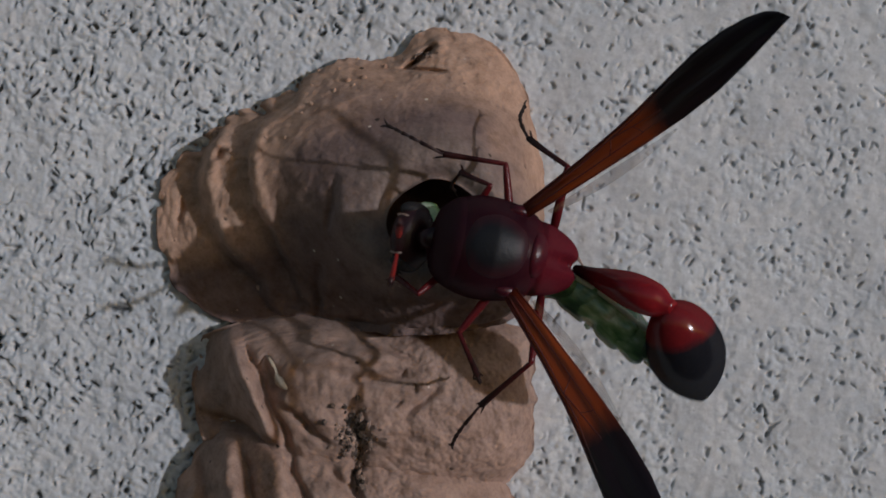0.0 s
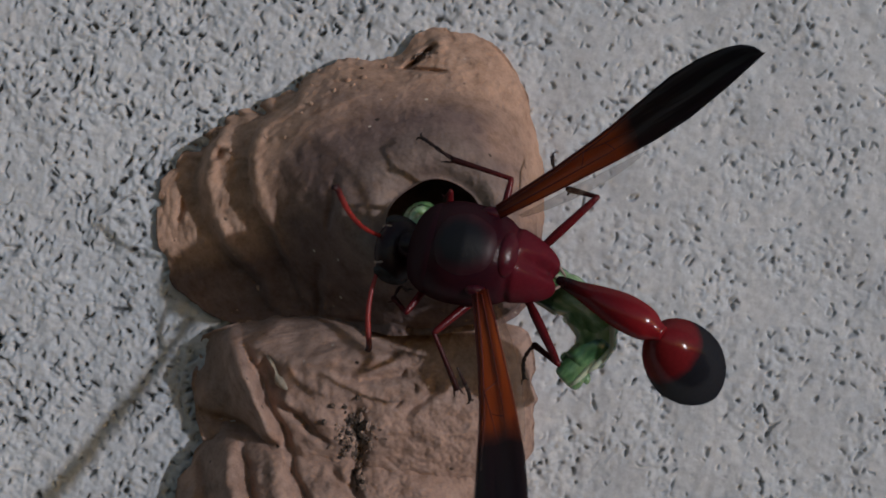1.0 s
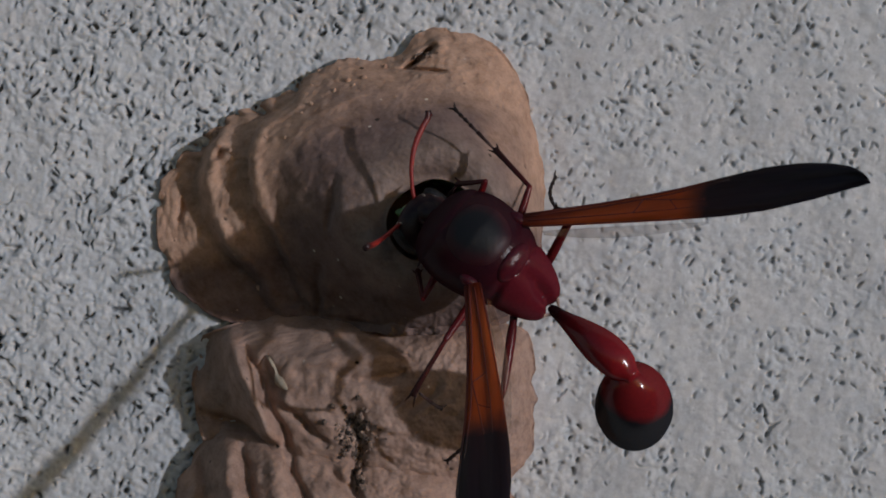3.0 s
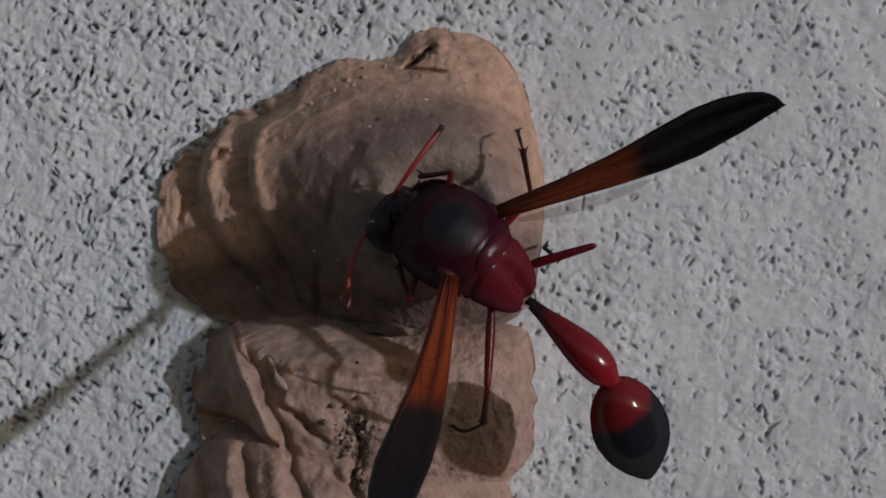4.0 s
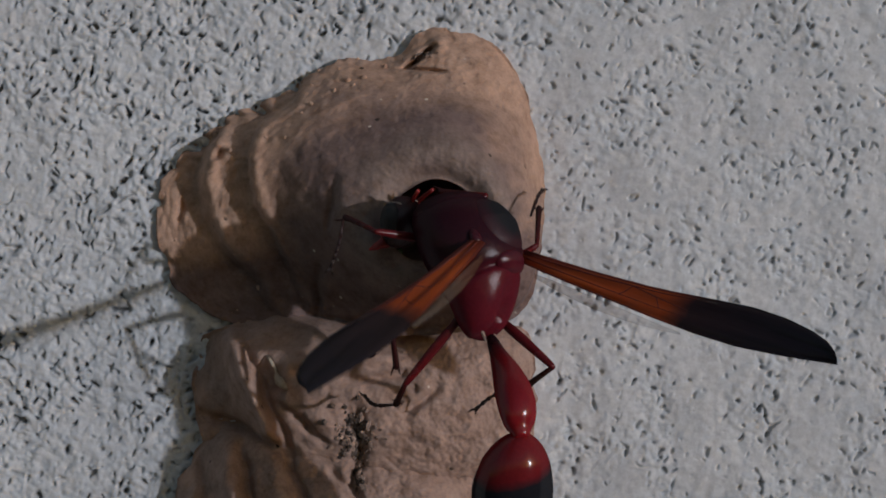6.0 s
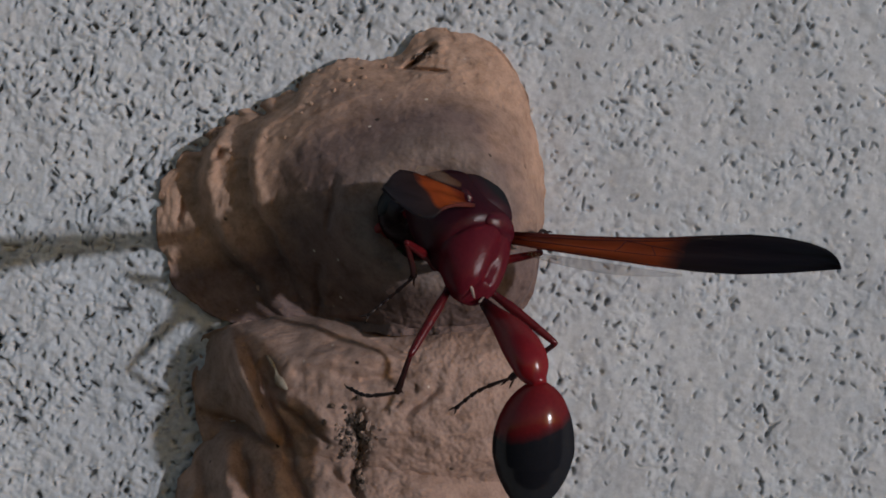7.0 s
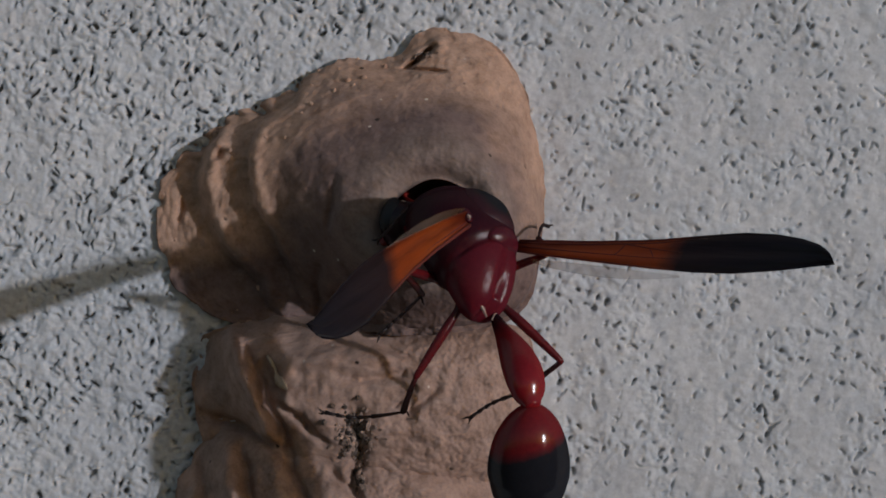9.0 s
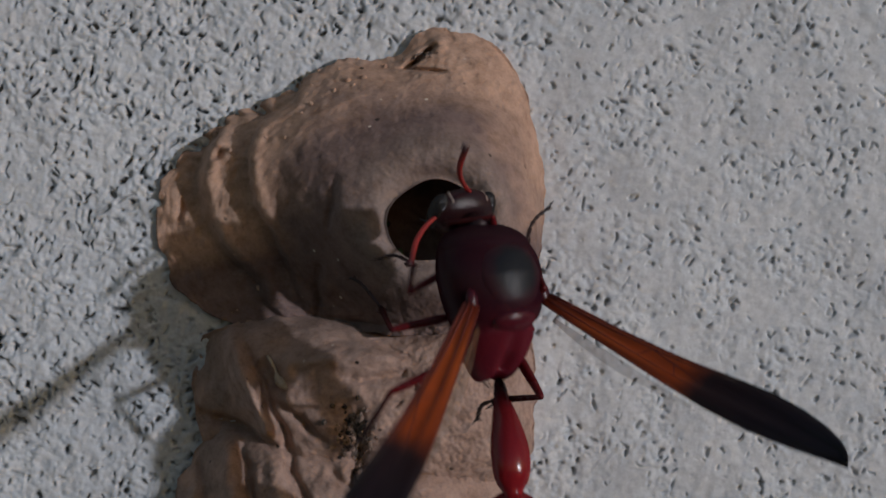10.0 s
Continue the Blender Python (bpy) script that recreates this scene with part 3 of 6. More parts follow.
cell_mid = mud_cell("sealed_cell", mud_old, (-0.3, -8.0), MID_REACH, 5.5, flat=2.4, seed=7.7, rough=0.72, thick=1.0,
                    folds=((-10.1, -8.2, -67, 3.9, 0.27, -1.0), (-10.65, -8.2, -65, 3.2, 0.40, 0.8), (-10.9, -8.3, -66, 3.6, 0.8, 0.7), (-13.0, -8.7, -66, 4.2, 1.4, -1.7), (-11.4, -10.5, -19, 2.9, 0.28, -1.3), (-9.6, -7.2, -62, 1.1, 0.5, -1.1), (-9.1, -7.9, -60, 1.5, 0.4, 0.5), (-12.2, -7.2, -72, 2.4, 0.5, 0.35),
                           (-7.9, -9.8, -40, 1.7, 0.24, -0.7), (-7.4, -9.2, -40, 1.9, 0.6, 0.4), (-5.2, -6.1, 3, 3.4, 0.5, 0.45), (-3.6, -7.1, 8, 2.2, 0.3, -0.4), (-1.2, -8.4, 40, 1.2, 0.25, -0.4), (-4.9, -9.7, 80, 1.1, 0.8, -0.7), (-4.8, -12.2, 85, 1.6, 0.35, -1.0), (-2.3, -6.9, 60, 0.3, 0.12, -0.28), (-1.6, -7.8, 75, 0.25, 0.1, -0.25), (-2.6, -8.6, 40, 0.3, 0.1, -0.25), (-3.1, -5.6, -20, 1.6, 0.18, -0.35)))
LOW_REACH = [(0, 8.5), (30, 8.9), (50, 8.4), (70, 7.4), (90, 7.5), (120, 9.6), (150, 11.7), (170, 11.9), (190, 12.2), (230, 13.0), (270, 13.5), (310, 12.0), (340, 9.4)]
cell_low = mud_cell("sealed_cell", mud_old, (-4.2, -17.2), LOW_REACH, 5.6, flat=2.3, seed=12.9, rough=0.7,
                    folds=((-11.4, -10.5, -19, 2.9, 0.28, -1.1), (-4.9, -9.7, 80, 1.1, 0.8, -0.7), (-4.8, -12.2, 85, 1.6, 0.35, -1.0), (-5.4, -13.4, -48, 1.4, 0.3, -0.6), (-12.0, -13.6, -80, 2.4, 0.5, 0.9), (-11.1, -13.6, -82, 2.4, 0.3, -0.9), (-13.8, -13.8, -80, 2.4, 0.9, -0.7), (-9.4, -13.2, -78, 2.2, 0.6, 0.6), (-8.2, -13.2, -70, 2.2, 0.25, -0.8), (-13.8, -14.0, -75, 2.0, 0.3, -0.6)))


def rim_crumbs(cell, around, down, count, seed):
    """Dry pellets of mud left standing on the outer courses and the edge."""
    rng = random.Random(seed)
    pieces = []
    while len(pieces) < count:
        row = int(down * (1 - 0.30 * rng.random() ** 1.7)) - 2
        col = int(around * (min(rng.gauss(150, 30), 204) % 360) / 360)
        at = cell.data.vertices[row * around + col].co
        r = 0.035 + 0.13 * rng.random() ** 4
        v, f = ball(0, 0, 0, r * rng.uniform(0.9, 1.7), r * rng.uniform(0.6, 1), r * rng.uniform(0.8, 1.3), 6, 8)
        k = len(pieces)
        v = [Vector(q) * (1 + 0.45 * noise.noise((q[0] * 6000 + k, q[1] * 6000, q[2] * 6000))) for q in v]
        turn = Matrix.Rotation(rng.uniform(0, 6.3), 3, "Y")
        pieces.append(([tuple(at + turn @ q) for q in v], f))
    v, f = joined(*pieces)
    ob = mesh_object("grit", v, f, mud_fresh, nest, "dry tan mud crumbs along the rim")
    worn = ob.data.attributes.new("dry", "FLOAT", "POINT")
    worn.data.foreach_set("value", [1.0] * len(v))
    return tagged(ob, kind="stuff")


def plan_of(ob):
    """Each point of a mesh in millimetres, to find its height over the wall by."""
    co = np.empty(len(ob.data.vertices) * 3, np.float32)
    ob.data.vertices.foreach_get("co", co)
    return co.reshape(-1, 3) / MM


def ground_at(x, z, plan):
    far = (plan[:, 0] - x) ** 2 + (plan[:, 2] - z) ** 2
    near = np.argpartition(far, 3)[:3]
    return float((-plan[near, 1]).max())


def build_crumbs(name, centre, spread, count, size, cells, seed, mat, label, lean=0.0):
    """A mess of small crumbs and short root fibres."""
    rng = random.Random(seed)
    pieces = []
    for k in range(count):
        dx, dz = rng.gauss(0, spread[0]), rng.gauss(0, spread[1])
        x, z = centre[0] + dx + lean * dz, centre[1] + dz
        y = -max(ground_at(x, z, cell) for cell in cells) - rng.uniform(-0.12, 0.16)
        if k % 6:
            r = size * rng.uniform(0.35, 1.3)
            v, f = ball(0, 0, 0, r * rng.uniform(0.8, 1.7), r, r * rng.uniform(0.5, 1), 5, 6)
            v = [tuple(Vector(q) * (1 + 0.5 * noise.noise((q[0] * 9000 + k, q[1] * 9000, q[2] * 9000)))) for q in v]
        else:
            long = size * rng.uniform(1.6, 4)
            bend = rng.uniform(-0.4, 0.4) * long
            v, f = tube([(long * (u - 0.5), bend * math.sin(u * 3.1), 0.2 * bend * math.sin(u * 7)) for u in (0, 0.2, 0.4, 0.6, 0.8, 1)], [0.025, 0.04, 0.045, 0.04, 0.035, 0.015], 5)
        flat = Euler((rng.uniform(-0.5, 0.5), rng.uniform(0, 6.3), rng.uniform(-0.5, 0.5))) if k % 6 == 0 else Euler((rng.uniform(0, 6), rng.uniform(0, 6), rng.uniform(0, 6)))
        m = Matrix.Translation((x * MM, y * MM, z * MM)) @ flat.to_matrix().to_4x4()
        pieces.append(([tuple(m @ Vector(q)) for q in v], f))
    v, f = joined(*pieces)
    return mesh_object(name, v, f, mat, nest, label, smooth=False)


sealed_plans = [plan_of(cell_mid), plan_of(cell_low)]


def build_flake():
    """A pale dry flake wedged in the crease of the middle cell."""
    pts = []
    for k in range(9):
        u = k / 8
        x, z = -10.0 + 1.15 * u + 0.12 * math.sin(u * 7), -6.1 - 1.75 * u
        pts.append((x, -ground_at(x, z, sealed_plans[0]) - 0.06 - 0.12 * u, z))
    v, f = tube(pts, [0.05, 0.09, 0.10, 0.08, 0.10, 0.16, 0.26, 0.24, 0.08], 8)
    v = [tuple(Vector(q) * (1 + 0.012 * noise.noise((q[0] * 4000, q[1] * 4000, q[2] * 4000)))) for q in v]
    return mesh_object("flake", v, f, dry_flake, nest, "pale cream flake wedged in a crease")


build_flake()
tagged(build_crumbs("grit", (-4.9, -10.35), (0.48, 0.6), 230, 0.15, sealed_plans, 5, mud_dark, "dark root fibres and crumbs in a pit"), kind="stuff")
tagged(build_crumbs("grit", (-4.75, -12.3), (0.16, 0.65), 70, 0.14, sealed_plans, 6, mud_dark, "dark strand of root fibres and crumbs", -0.12), kind="stuff")
tagged(build_crumbs("grit", (-1.3, 11.15), (0.3, 0.14), 60, 0.09, [plan_of(pot)], 9, mud_dark, "dark grit in a crack at the edge", 1.6), kind="stuff")
rim_crumbs(pot, 480, 210, 80, 21)

# ---- the wasp: x forward, y to its left, z up from its back ----
wasp = tagged(new("wasp"), "dark red and black potter wasp with amber black-tipped wings", "wasp")


BIG = 1.1


def part(name, shape, mat, parent, label=""):
    if parent is wasp and name in ("thorax", "scutellum", "mesonotum", "pronotum", "tegula", "valve"):
        shape = ([tuple(BIG * c for c in q) for q in shape[0]], shape[1])
    return mesh_object(name, shape[0], shape[1], mat, parent, label)


def grooved(shape):
    """The cleft down the back of the hind thorax and the step in front of it."""
    out = []
    for x, y, z in shape[0]:
        u, v, w = x / MM, y / MM, z / MM
        if u < -1.2:
            k = min(1, (-1.2 - u) / 1.2)
            w -= 0.38 * k * math.exp(-(v / 0.32) ** 2) * (1 if w > -0.2 else 0.4)
            u += 0.30 * k * math.exp(-(v / 0.32) ** 2) * min(1, max(0, (-2.4 - u) / 0.5))
        s1 = math.exp(-((u + 1.35) / 0.16) ** 2) * (0.12 if w > 0 else 0.04)
        out.append((u * MM, v * (1 - s1) * MM, w * (1 - s1) * MM))
    return out, shape[1]


BODY_STATIONS = [(-3.6, -1.1, 0.1, 0.1), (-3.5, -1.05, 0.7, 0.65), (-3.15, -0.85, 1.12, 1.05), (-2.4, -0.5, 1.52, 1.5), (-1.4, -0.15, 1.82, 1.85), (-0.4, 0.0, 2.2, 2.15), (0.8, 0.0, 2.4, 2.25), (1.8, -0.1, 2.35, 2.1), (2.7, -0.35, 2.0, 1.7), (3.3, -0.7, 1.35, 1.15), (3.6, -0.9, 0.5, 0.5)]
thorax = part("thorax", grooved(spindle(BODY_STATIONS, 70, 48)), thorax_shell, wasp)


def back_plate(x0, x1, half, lift):
    """A raised plate that follows the back between two stations, oval in plan."""
    table = np.array(BODY_STATIONS)
    verts, faces = [], []
    nu, nv = 26, 22
    for i in range(nu + 1):
        u = i / nu
        x = x0 + (x1 - x0) * u
        cz, ry, rz = (float(np.interp(x, table[:, 0], table[:, k])) for k in (1, 2, 3))
        wide = half * math.sqrt(max(1 - (2 * abs(u - 0.5)) ** 2.2, 0.0))
        for j in range(nv + 1):
            v = -1 + 2 * j / nv
            ang = v * wide
            up = -0.08 + (0.08 + lift) * (max(1 - v * v, 0) * max(1 - (2 * u - 1) ** 2, 0)) ** 0.5
            verts.append((x * MM, (ry + up) * math.sin(ang) * MM, (cz + (rz + up) * math.cos(ang)) * MM))
    for i in range(nu):
        for j in range(nv):
            a = i * (nv + 1) + j
            faces.append((a, a + nv + 1, a + nv + 2, a + 1))
    return verts, faces


part("scutellum", back_plate(-1.7, -0.8, 0.62, 0.26), scutellum_shell, wasp)
part("mesonotum", back_plate(-0.8, 2.3, 0.70, 0.24), shield_shell, wasp, "matt black shield on the back")
part("pronotum", spindle([(1.95, -0.15, 2.14, 1.92), (2.5, -0.2, 2.14, 1.85), (3.0, -0.4, 1.82, 1.52), (3.35, -0.7, 1.35, 1.15), (3.5, -0.8, 0.7, 0.7)], 20, 36), pronotum_shell, wasp)
for sgn in (1, -1):
    tegula = part("tegula", ball(-0.1, 1.85 * sgn, 1.28, 0.5, 0.3, 0.26), scutellum_shell, wasp)
    part("tegula_spot", ball(-0.42 * BIG, 1.98 * sgn * BIG, 1.42 * BIG, 0.14, 0.12, 0.09, 6, 10), pale_shell, tegula, "small cream spot")

for sgn in (1, -1):
    part("valve", tube([(-2.9, 0.95 * sgn, -0.75), (-3.3, 0.72 * sgn, -0.85), (-3.6, 0.42 * sgn, -1.0), (-3.85, 0.2 * sgn, -1.15)], [0.03, 0.06, 0.085, 0.04], 8), pale_shell, wasp, "small cream plate beside the waist")

head = part("head", spindle([(-0.75, 0, 0.3, 0.3), (-0.6, 0, 1.2, 0.95), (-0.1, 0, 1.75, 1.35), (0.4, -0.05, 1.65, 1.35), (0.85, -0.2, 1.1, 1.0), (1.05, -0.3, 0.4, 0.4)], 24, 26), black_shell, wasp)
for sgn in (1, -1):
    part("eye", ball(0.15, 1.35 * sgn, 0.1, 0.55, 0.5, 1.05), eye_shell, head)
    part("mandible", tube([(0.7, 0.65 * sgn, -1.0), (1.3, 0.6 * sgn, -1.35), (1.9, 0.2 * sgn, -1.6)], [0.28, 0.2, 0.06], 10), antenna_shell, head)
for sgn in (1, -1):
    part("face_mark", ball(0.1, 0.98 * sgn, 1.05, 0.42, 0.09, 0.1, 6, 10), pale_shell, head, "cream streak along the eye")
part("neck", tube([(-2.1, 0, 0.9), (-1.3, 0, 0.4), (-0.5, 0, 0)], [0.55, 0.5, 0.6], 14), black_shell, head)
part("clypeus", ball(0.85, 0, -0.65, 0.35, 0.75, 0.65), antenna_shell, head)


def build_antenna(name):
    pts, rad = [], []
    for i in range(26):
        u = i / 25
        hook = max(0.0, (u - 0.86) / 0.14)
        pts.append((5.6 * min(u, 0.93) - 0.35 * hook * hook, 0, 0.8 * math.sin(math.pi * u) + 0.32 * math.sin(hook * 2.4)))
        rad.append(0.10 + 0.05 * min(1, max(0, (u - 0.2) / 0.5)) - (0.07 if i == 25 else 0) + 0.008 * (i % 2))
    return part(name, tube(pts, rad, 10), antenna_shell, wasp, "red antenna with a dark tip")


right_antenna = build_antenna("antenna")
left_antenna = build_antenna("antenna")

petiole = part("petiole", spindle([(0, 0, 0.2, 0.2), (0.35, 0.02, 0.3, 0.3), (1.2, 0.12, 0.42, 0.44), (2.4, 0.30, 0.68, 0.72), (3.6, 0.38, 0.9, 0.92), (4.6, 0.34, 0.94, 0.95), (5.4, 0.2, 0.82, 0.8), (5.9, 0.06, 0.52, 0.5), (6.3, 0, 0.36, 0.36)], 40, 22), petiole_shell, wasp, "long red waist, black where it joins the thorax")
gaster = part("gaster", spindle([(-0.05, 0, 0.285, 0.285), (0.3, 0, 0.807, 0.807), (0.9, -0.03, 1.311, 1.311), (1.8, -0.08, 1.729, 1.729), (2.9, -0.1, 1.985, 1.966), (3.7, -0.1, 2.023, 1.995), (3.8, -0.1, 1.995, 1.957), (4.7, -0.1, 1.786, 1.748), (5.6, -0.1, 1.377, 1.33), (5.68, -0.1, 1.33, 1.273), (6.5, -0.12, 0.836, 0.798), (7.1, -0.15, 0.418, 0.399), (7.5, -0.15, 0.076, 0.076)], 56, 30), gaster_shell, wasp, "glossy drop-shaped abdomen, red in front and black behind")


def build_wing(name, side):
    """A folded forewing along x; its leading edge lies towards -side * y."""
    lead = -side
    nx, ny = 60, 14
    broad = 1.26 if side > 0 else 1.06

    def chord(u):
        front = np.interp(u, (0, 0.1, 0.25, 0.45, 0.6, 0.72, 0.82, 0.9, 0.95, 0.98, 1), (0.32, 0.36, 0.42, 0.64, 1.0, 1.26, 1.24, 1.04, 0.78, 0.47, 0.05))
        back = np.interp(u, (0, 0.1, 0.25, 0.45, 0.6, 0.72, 0.85, 1), (-0.28, -0.42, -0.58, -0.78, -0.86, -0.8, -0.5, -0.03))
        return float(front) * broad, float(back) * broad

    verts, faces = [], []
    for layer in (1, -1):
        for i in range(nx + 1):
            u = i / nx
            x = 17.6 * u
            front, back = chord(u)
            for j in range(ny + 1):
                w = j / ny
                y = front + (back - front) * w
                fold = 0.16 * math.sin(w * math.pi) + 0.07 * math.sin(w * 9.4) * min(1, u * 4)
                z = fold - 0.012 * x * 1.2 * w + layer * 0.025
                verts.append((x * MM, lead * y * MM, z * MM))
    n = (nx + 1) * (ny + 1)
    for layer in (0, 1):
        for i in range(nx):
            for j in range(ny):
                a = layer * n + i * (ny + 1) + j
                q = (a, a + 1, a + ny + 2, a + ny + 1)
                faces.append(q if (layer == 0) == (lead > 0) else q[::-1])
    for i in range(nx):
        for j in (0, ny):
            a = i * (ny + 1) + j
            faces.append((a, a + ny + 1, a + n + ny + 1, a + n))
    wing = mesh_object(name, verts, faces, wing_skin, wasp, "folded amber wing with a black tip")

    def line(u0, w0, u1, w1, r0, r1):
        pts = []
        for k in range(13):
            u, w = u0 + (u1 - u0) * k / 12, w0 + (w1 - w0) * k / 12
            front, back = chord(u)
            y = front + (back - front) * w
            pts.append((17.6 * u, lead * y, 0.16 * math.sin(w * math.pi) + 0.07 * math.sin(w * 9.4) * min(1, u * 4) - 0.0144 * 17.6 * u * w + 0.02))
        return tube(pts, [r0 + (r1 - r0) * k / 12 for k in range(13)], 6)

    for spec in ((0.0, 0.02, 0.97, 0.04, 0.12, 0.04), (0.0, 0.26, 0.62, 0.12, 0.07, 0.03), (0.02, 0.6, 0.34, 0.66, 0.05, 0.03),
                 (0.34, 0.66, 0.37, 0.2, 0.03, 0.03), (0.34, 0.66, 0.56, 0.7, 0.03, 0.015), (0.37, 0.2, 0.55, 0.5, 0.03, 0.025), (0.0, 0.96, 0.5, 0.98, 0.05, 0.02), (0.45, 0.35, 0.47, 0.68, 0.025, 0.025)):
        part("vein", line(*spec), vein_shell, wing)
    hv, hf = [], []
    for i in range(25):
        u = i / 24
        x = 1.0 + 8.8 * u
        wide = 0.5 * math.sin(math.pi * min(u * 0.9 + 0.08, 1)) ** 0.8
        for j in range(5):
            hv.append((x * MM, lead * (-0.55 - 0.5 * u - wide * j / 4) * MM, (-0.18 - 0.05 * j + 0.05 * math.sin(j * 2 + u * 5)) * MM))
    m = len(hv)
    hv += [(a, b, c - 0.03 * MM) for a, b, c in hv]
    for i in range(24):
        for j in range(4):
            a = i * 5 + j
            hf += [(a, a + 1, a + 6, a + 5), (m + a, m + a + 5, m + a + 6, m + a + 1)]
    mesh_object("hind_wing", hv, hf, hind_skin, wing, "pale see-through hind wing")
    return wing


right_wing = build_wing("wing", -1)
left_wing = build_wing("wing", 1)

LEG_LENGTHS = {"front": (3.0, 2.6, 2.6), "middle": (3.6, 3.3, 3.2), "hind": (4.4, 4.2, 4.0)}


def build_leg(kind):
    f, t, s = LEG_LENGTHS[kind]
    fat = {"front": 0.66, "middle": 0.7, "hind": 0.76}[kind]
    leg = part("leg", spindle([(-0.5, -0.1, 0.35 * fat, 0.4 * fat), (0.0, 0, 0.42 * fat, 0.42 * fat), (0.5, 0, 0.26 * fat, 0.28 * fat), (f * 0.35, 0.03, 0.33 * fat, 0.36 * fat), (f * 0.8, 0.02, 0.27 * fat, 0.28 * fat), (f, 0, 0.2 * fat, 0.2 * fat), (f + 0.08, 0, 0.1, 0.1)], 22, 14), femur_shell, wasp, "red upper leg")
    shin = joined(spindle([(-0.05, 0, 0.14 * fat, 0.16 * fat), (0.25, 0, 0.17 * fat, 0.18 * fat), (t * 0.6, 0.03, 0.2 * fat, 0.22 * fat), (t * 0.93, 0, 0.24 * fat, 0.24 * fat), (t, 0, 0.14, 0.14)], 18, 12),
                  tube([(t * 0.95, 0.1, -0.1), (t + 0.25, 0.2, -0.25), (t + 0.5, 0.28, -0.3)], [0.06, 0.05, 0.015], 6),
                  tube([(t * 0.95, -0.1, -0.1), (t + 0.22, -0.2, -0.25), (t + 0.42, -0.26, -0.3)], [0.06, 0.05, 0.015], 6))
    tibia = part("tibia", shin, tibia_shell, leg)
    cuts = (0.0, 0.42, 0.6, 0.74, 0.86, 1.0)
    foot = []
    for i in range(5):
        a, b = cuts[i] * s, cuts[i + 1] * s
        drop = -0.05 * i * i * 0.6
        drop2 = -0.05 * (i + 1) ** 2 * 0.6
        foot.append(tube([(a, 0, drop), ((a + b) / 2, 0, (drop + drop2) / 2 + 0.02), (b, 0, drop2)], [0.09 * fat, 0.115 * fat, 0.16 * fat], 8))
    for sgn in (1, -1):
        foot.append(tube([(s, 0, -0.75), (s + 0.2, 0.12 * sgn, -0.78), (s + 0.36, 0.24 * sgn, -0.95)], [0.07, 0.06, 0.015], 6))
    tarsus = part("tarsus", joined(*foot), tarsus_shell, leg)
    return leg, tibia, tarsus


legs = {}
for leg_side in ("right", "left"):
    for leg_kind in ("front", "middle", "hind"):
        legs[leg_side + "_" + leg_kind + "_leg"] = build_leg(leg_kind)

# ---- the prey: a limp green caterpillar in rigid pieces ----
caterpillar = tagged(new("caterpillar"), "limp pale-banded green caterpillar held by the wasp", "caterpillar")
segments = []
for i in range(16):
    fat = 0.98 if 1 < i < 14 else (0.88 if i in (1, 14) else 0.7)
    fat *= 1.08
    shape = [spindle([(-1.0, 0, 0.25, 0.25), (-0.95, 0, fat * 0.86, fat * 0.72), (-0.5, 0, fat * 1.02, fat * 0.84), (0.1, 0, fat * 0.98, fat * 0.8), (0.55, 0, fat, fat * 0.82), (0.92, 0, fat * 0.86, fat * 0.72), (1.0, 0, 0.25, 0.25)], 20, 18)]
    for sgn in (1, -1):
        shape.append(tube([(0, 0.6 * sgn, -0.4 * fat), (0.06, 0.86 * sgn, -0.72 * fat), (0.12, 0.92 * sgn, -0.98 * fat)], [0.34, 0.26, 0.15], 8))
    sv, sf = joined(*shape)
    sv = [tuple(Vector(q) + Vector((0.05, 0.42, 0.3)) * MM * noise.noise((q[0] * 700 + i * 3.7, q[1] * 700, q[2] * 700))) for q in sv]
    segments.append(part("segment", (sv, sf), caterpillar_skin, caterpillar))
    if i < 6:
        part("stripe", tube([(-0.95, 0.55 * fat, 0.66 * fat), (-0.3, 0.62 * fat, 0.74 * fat), (0.4, 0.62 * fat, 0.74 * fat), (0.9, 0.55 * fat, 0.62 * fat)], [0.10, 0.15, 0.14, 0.08], 8), pale_skin, segments[-1], "pale stripe along the side")


# ---- what moves ----


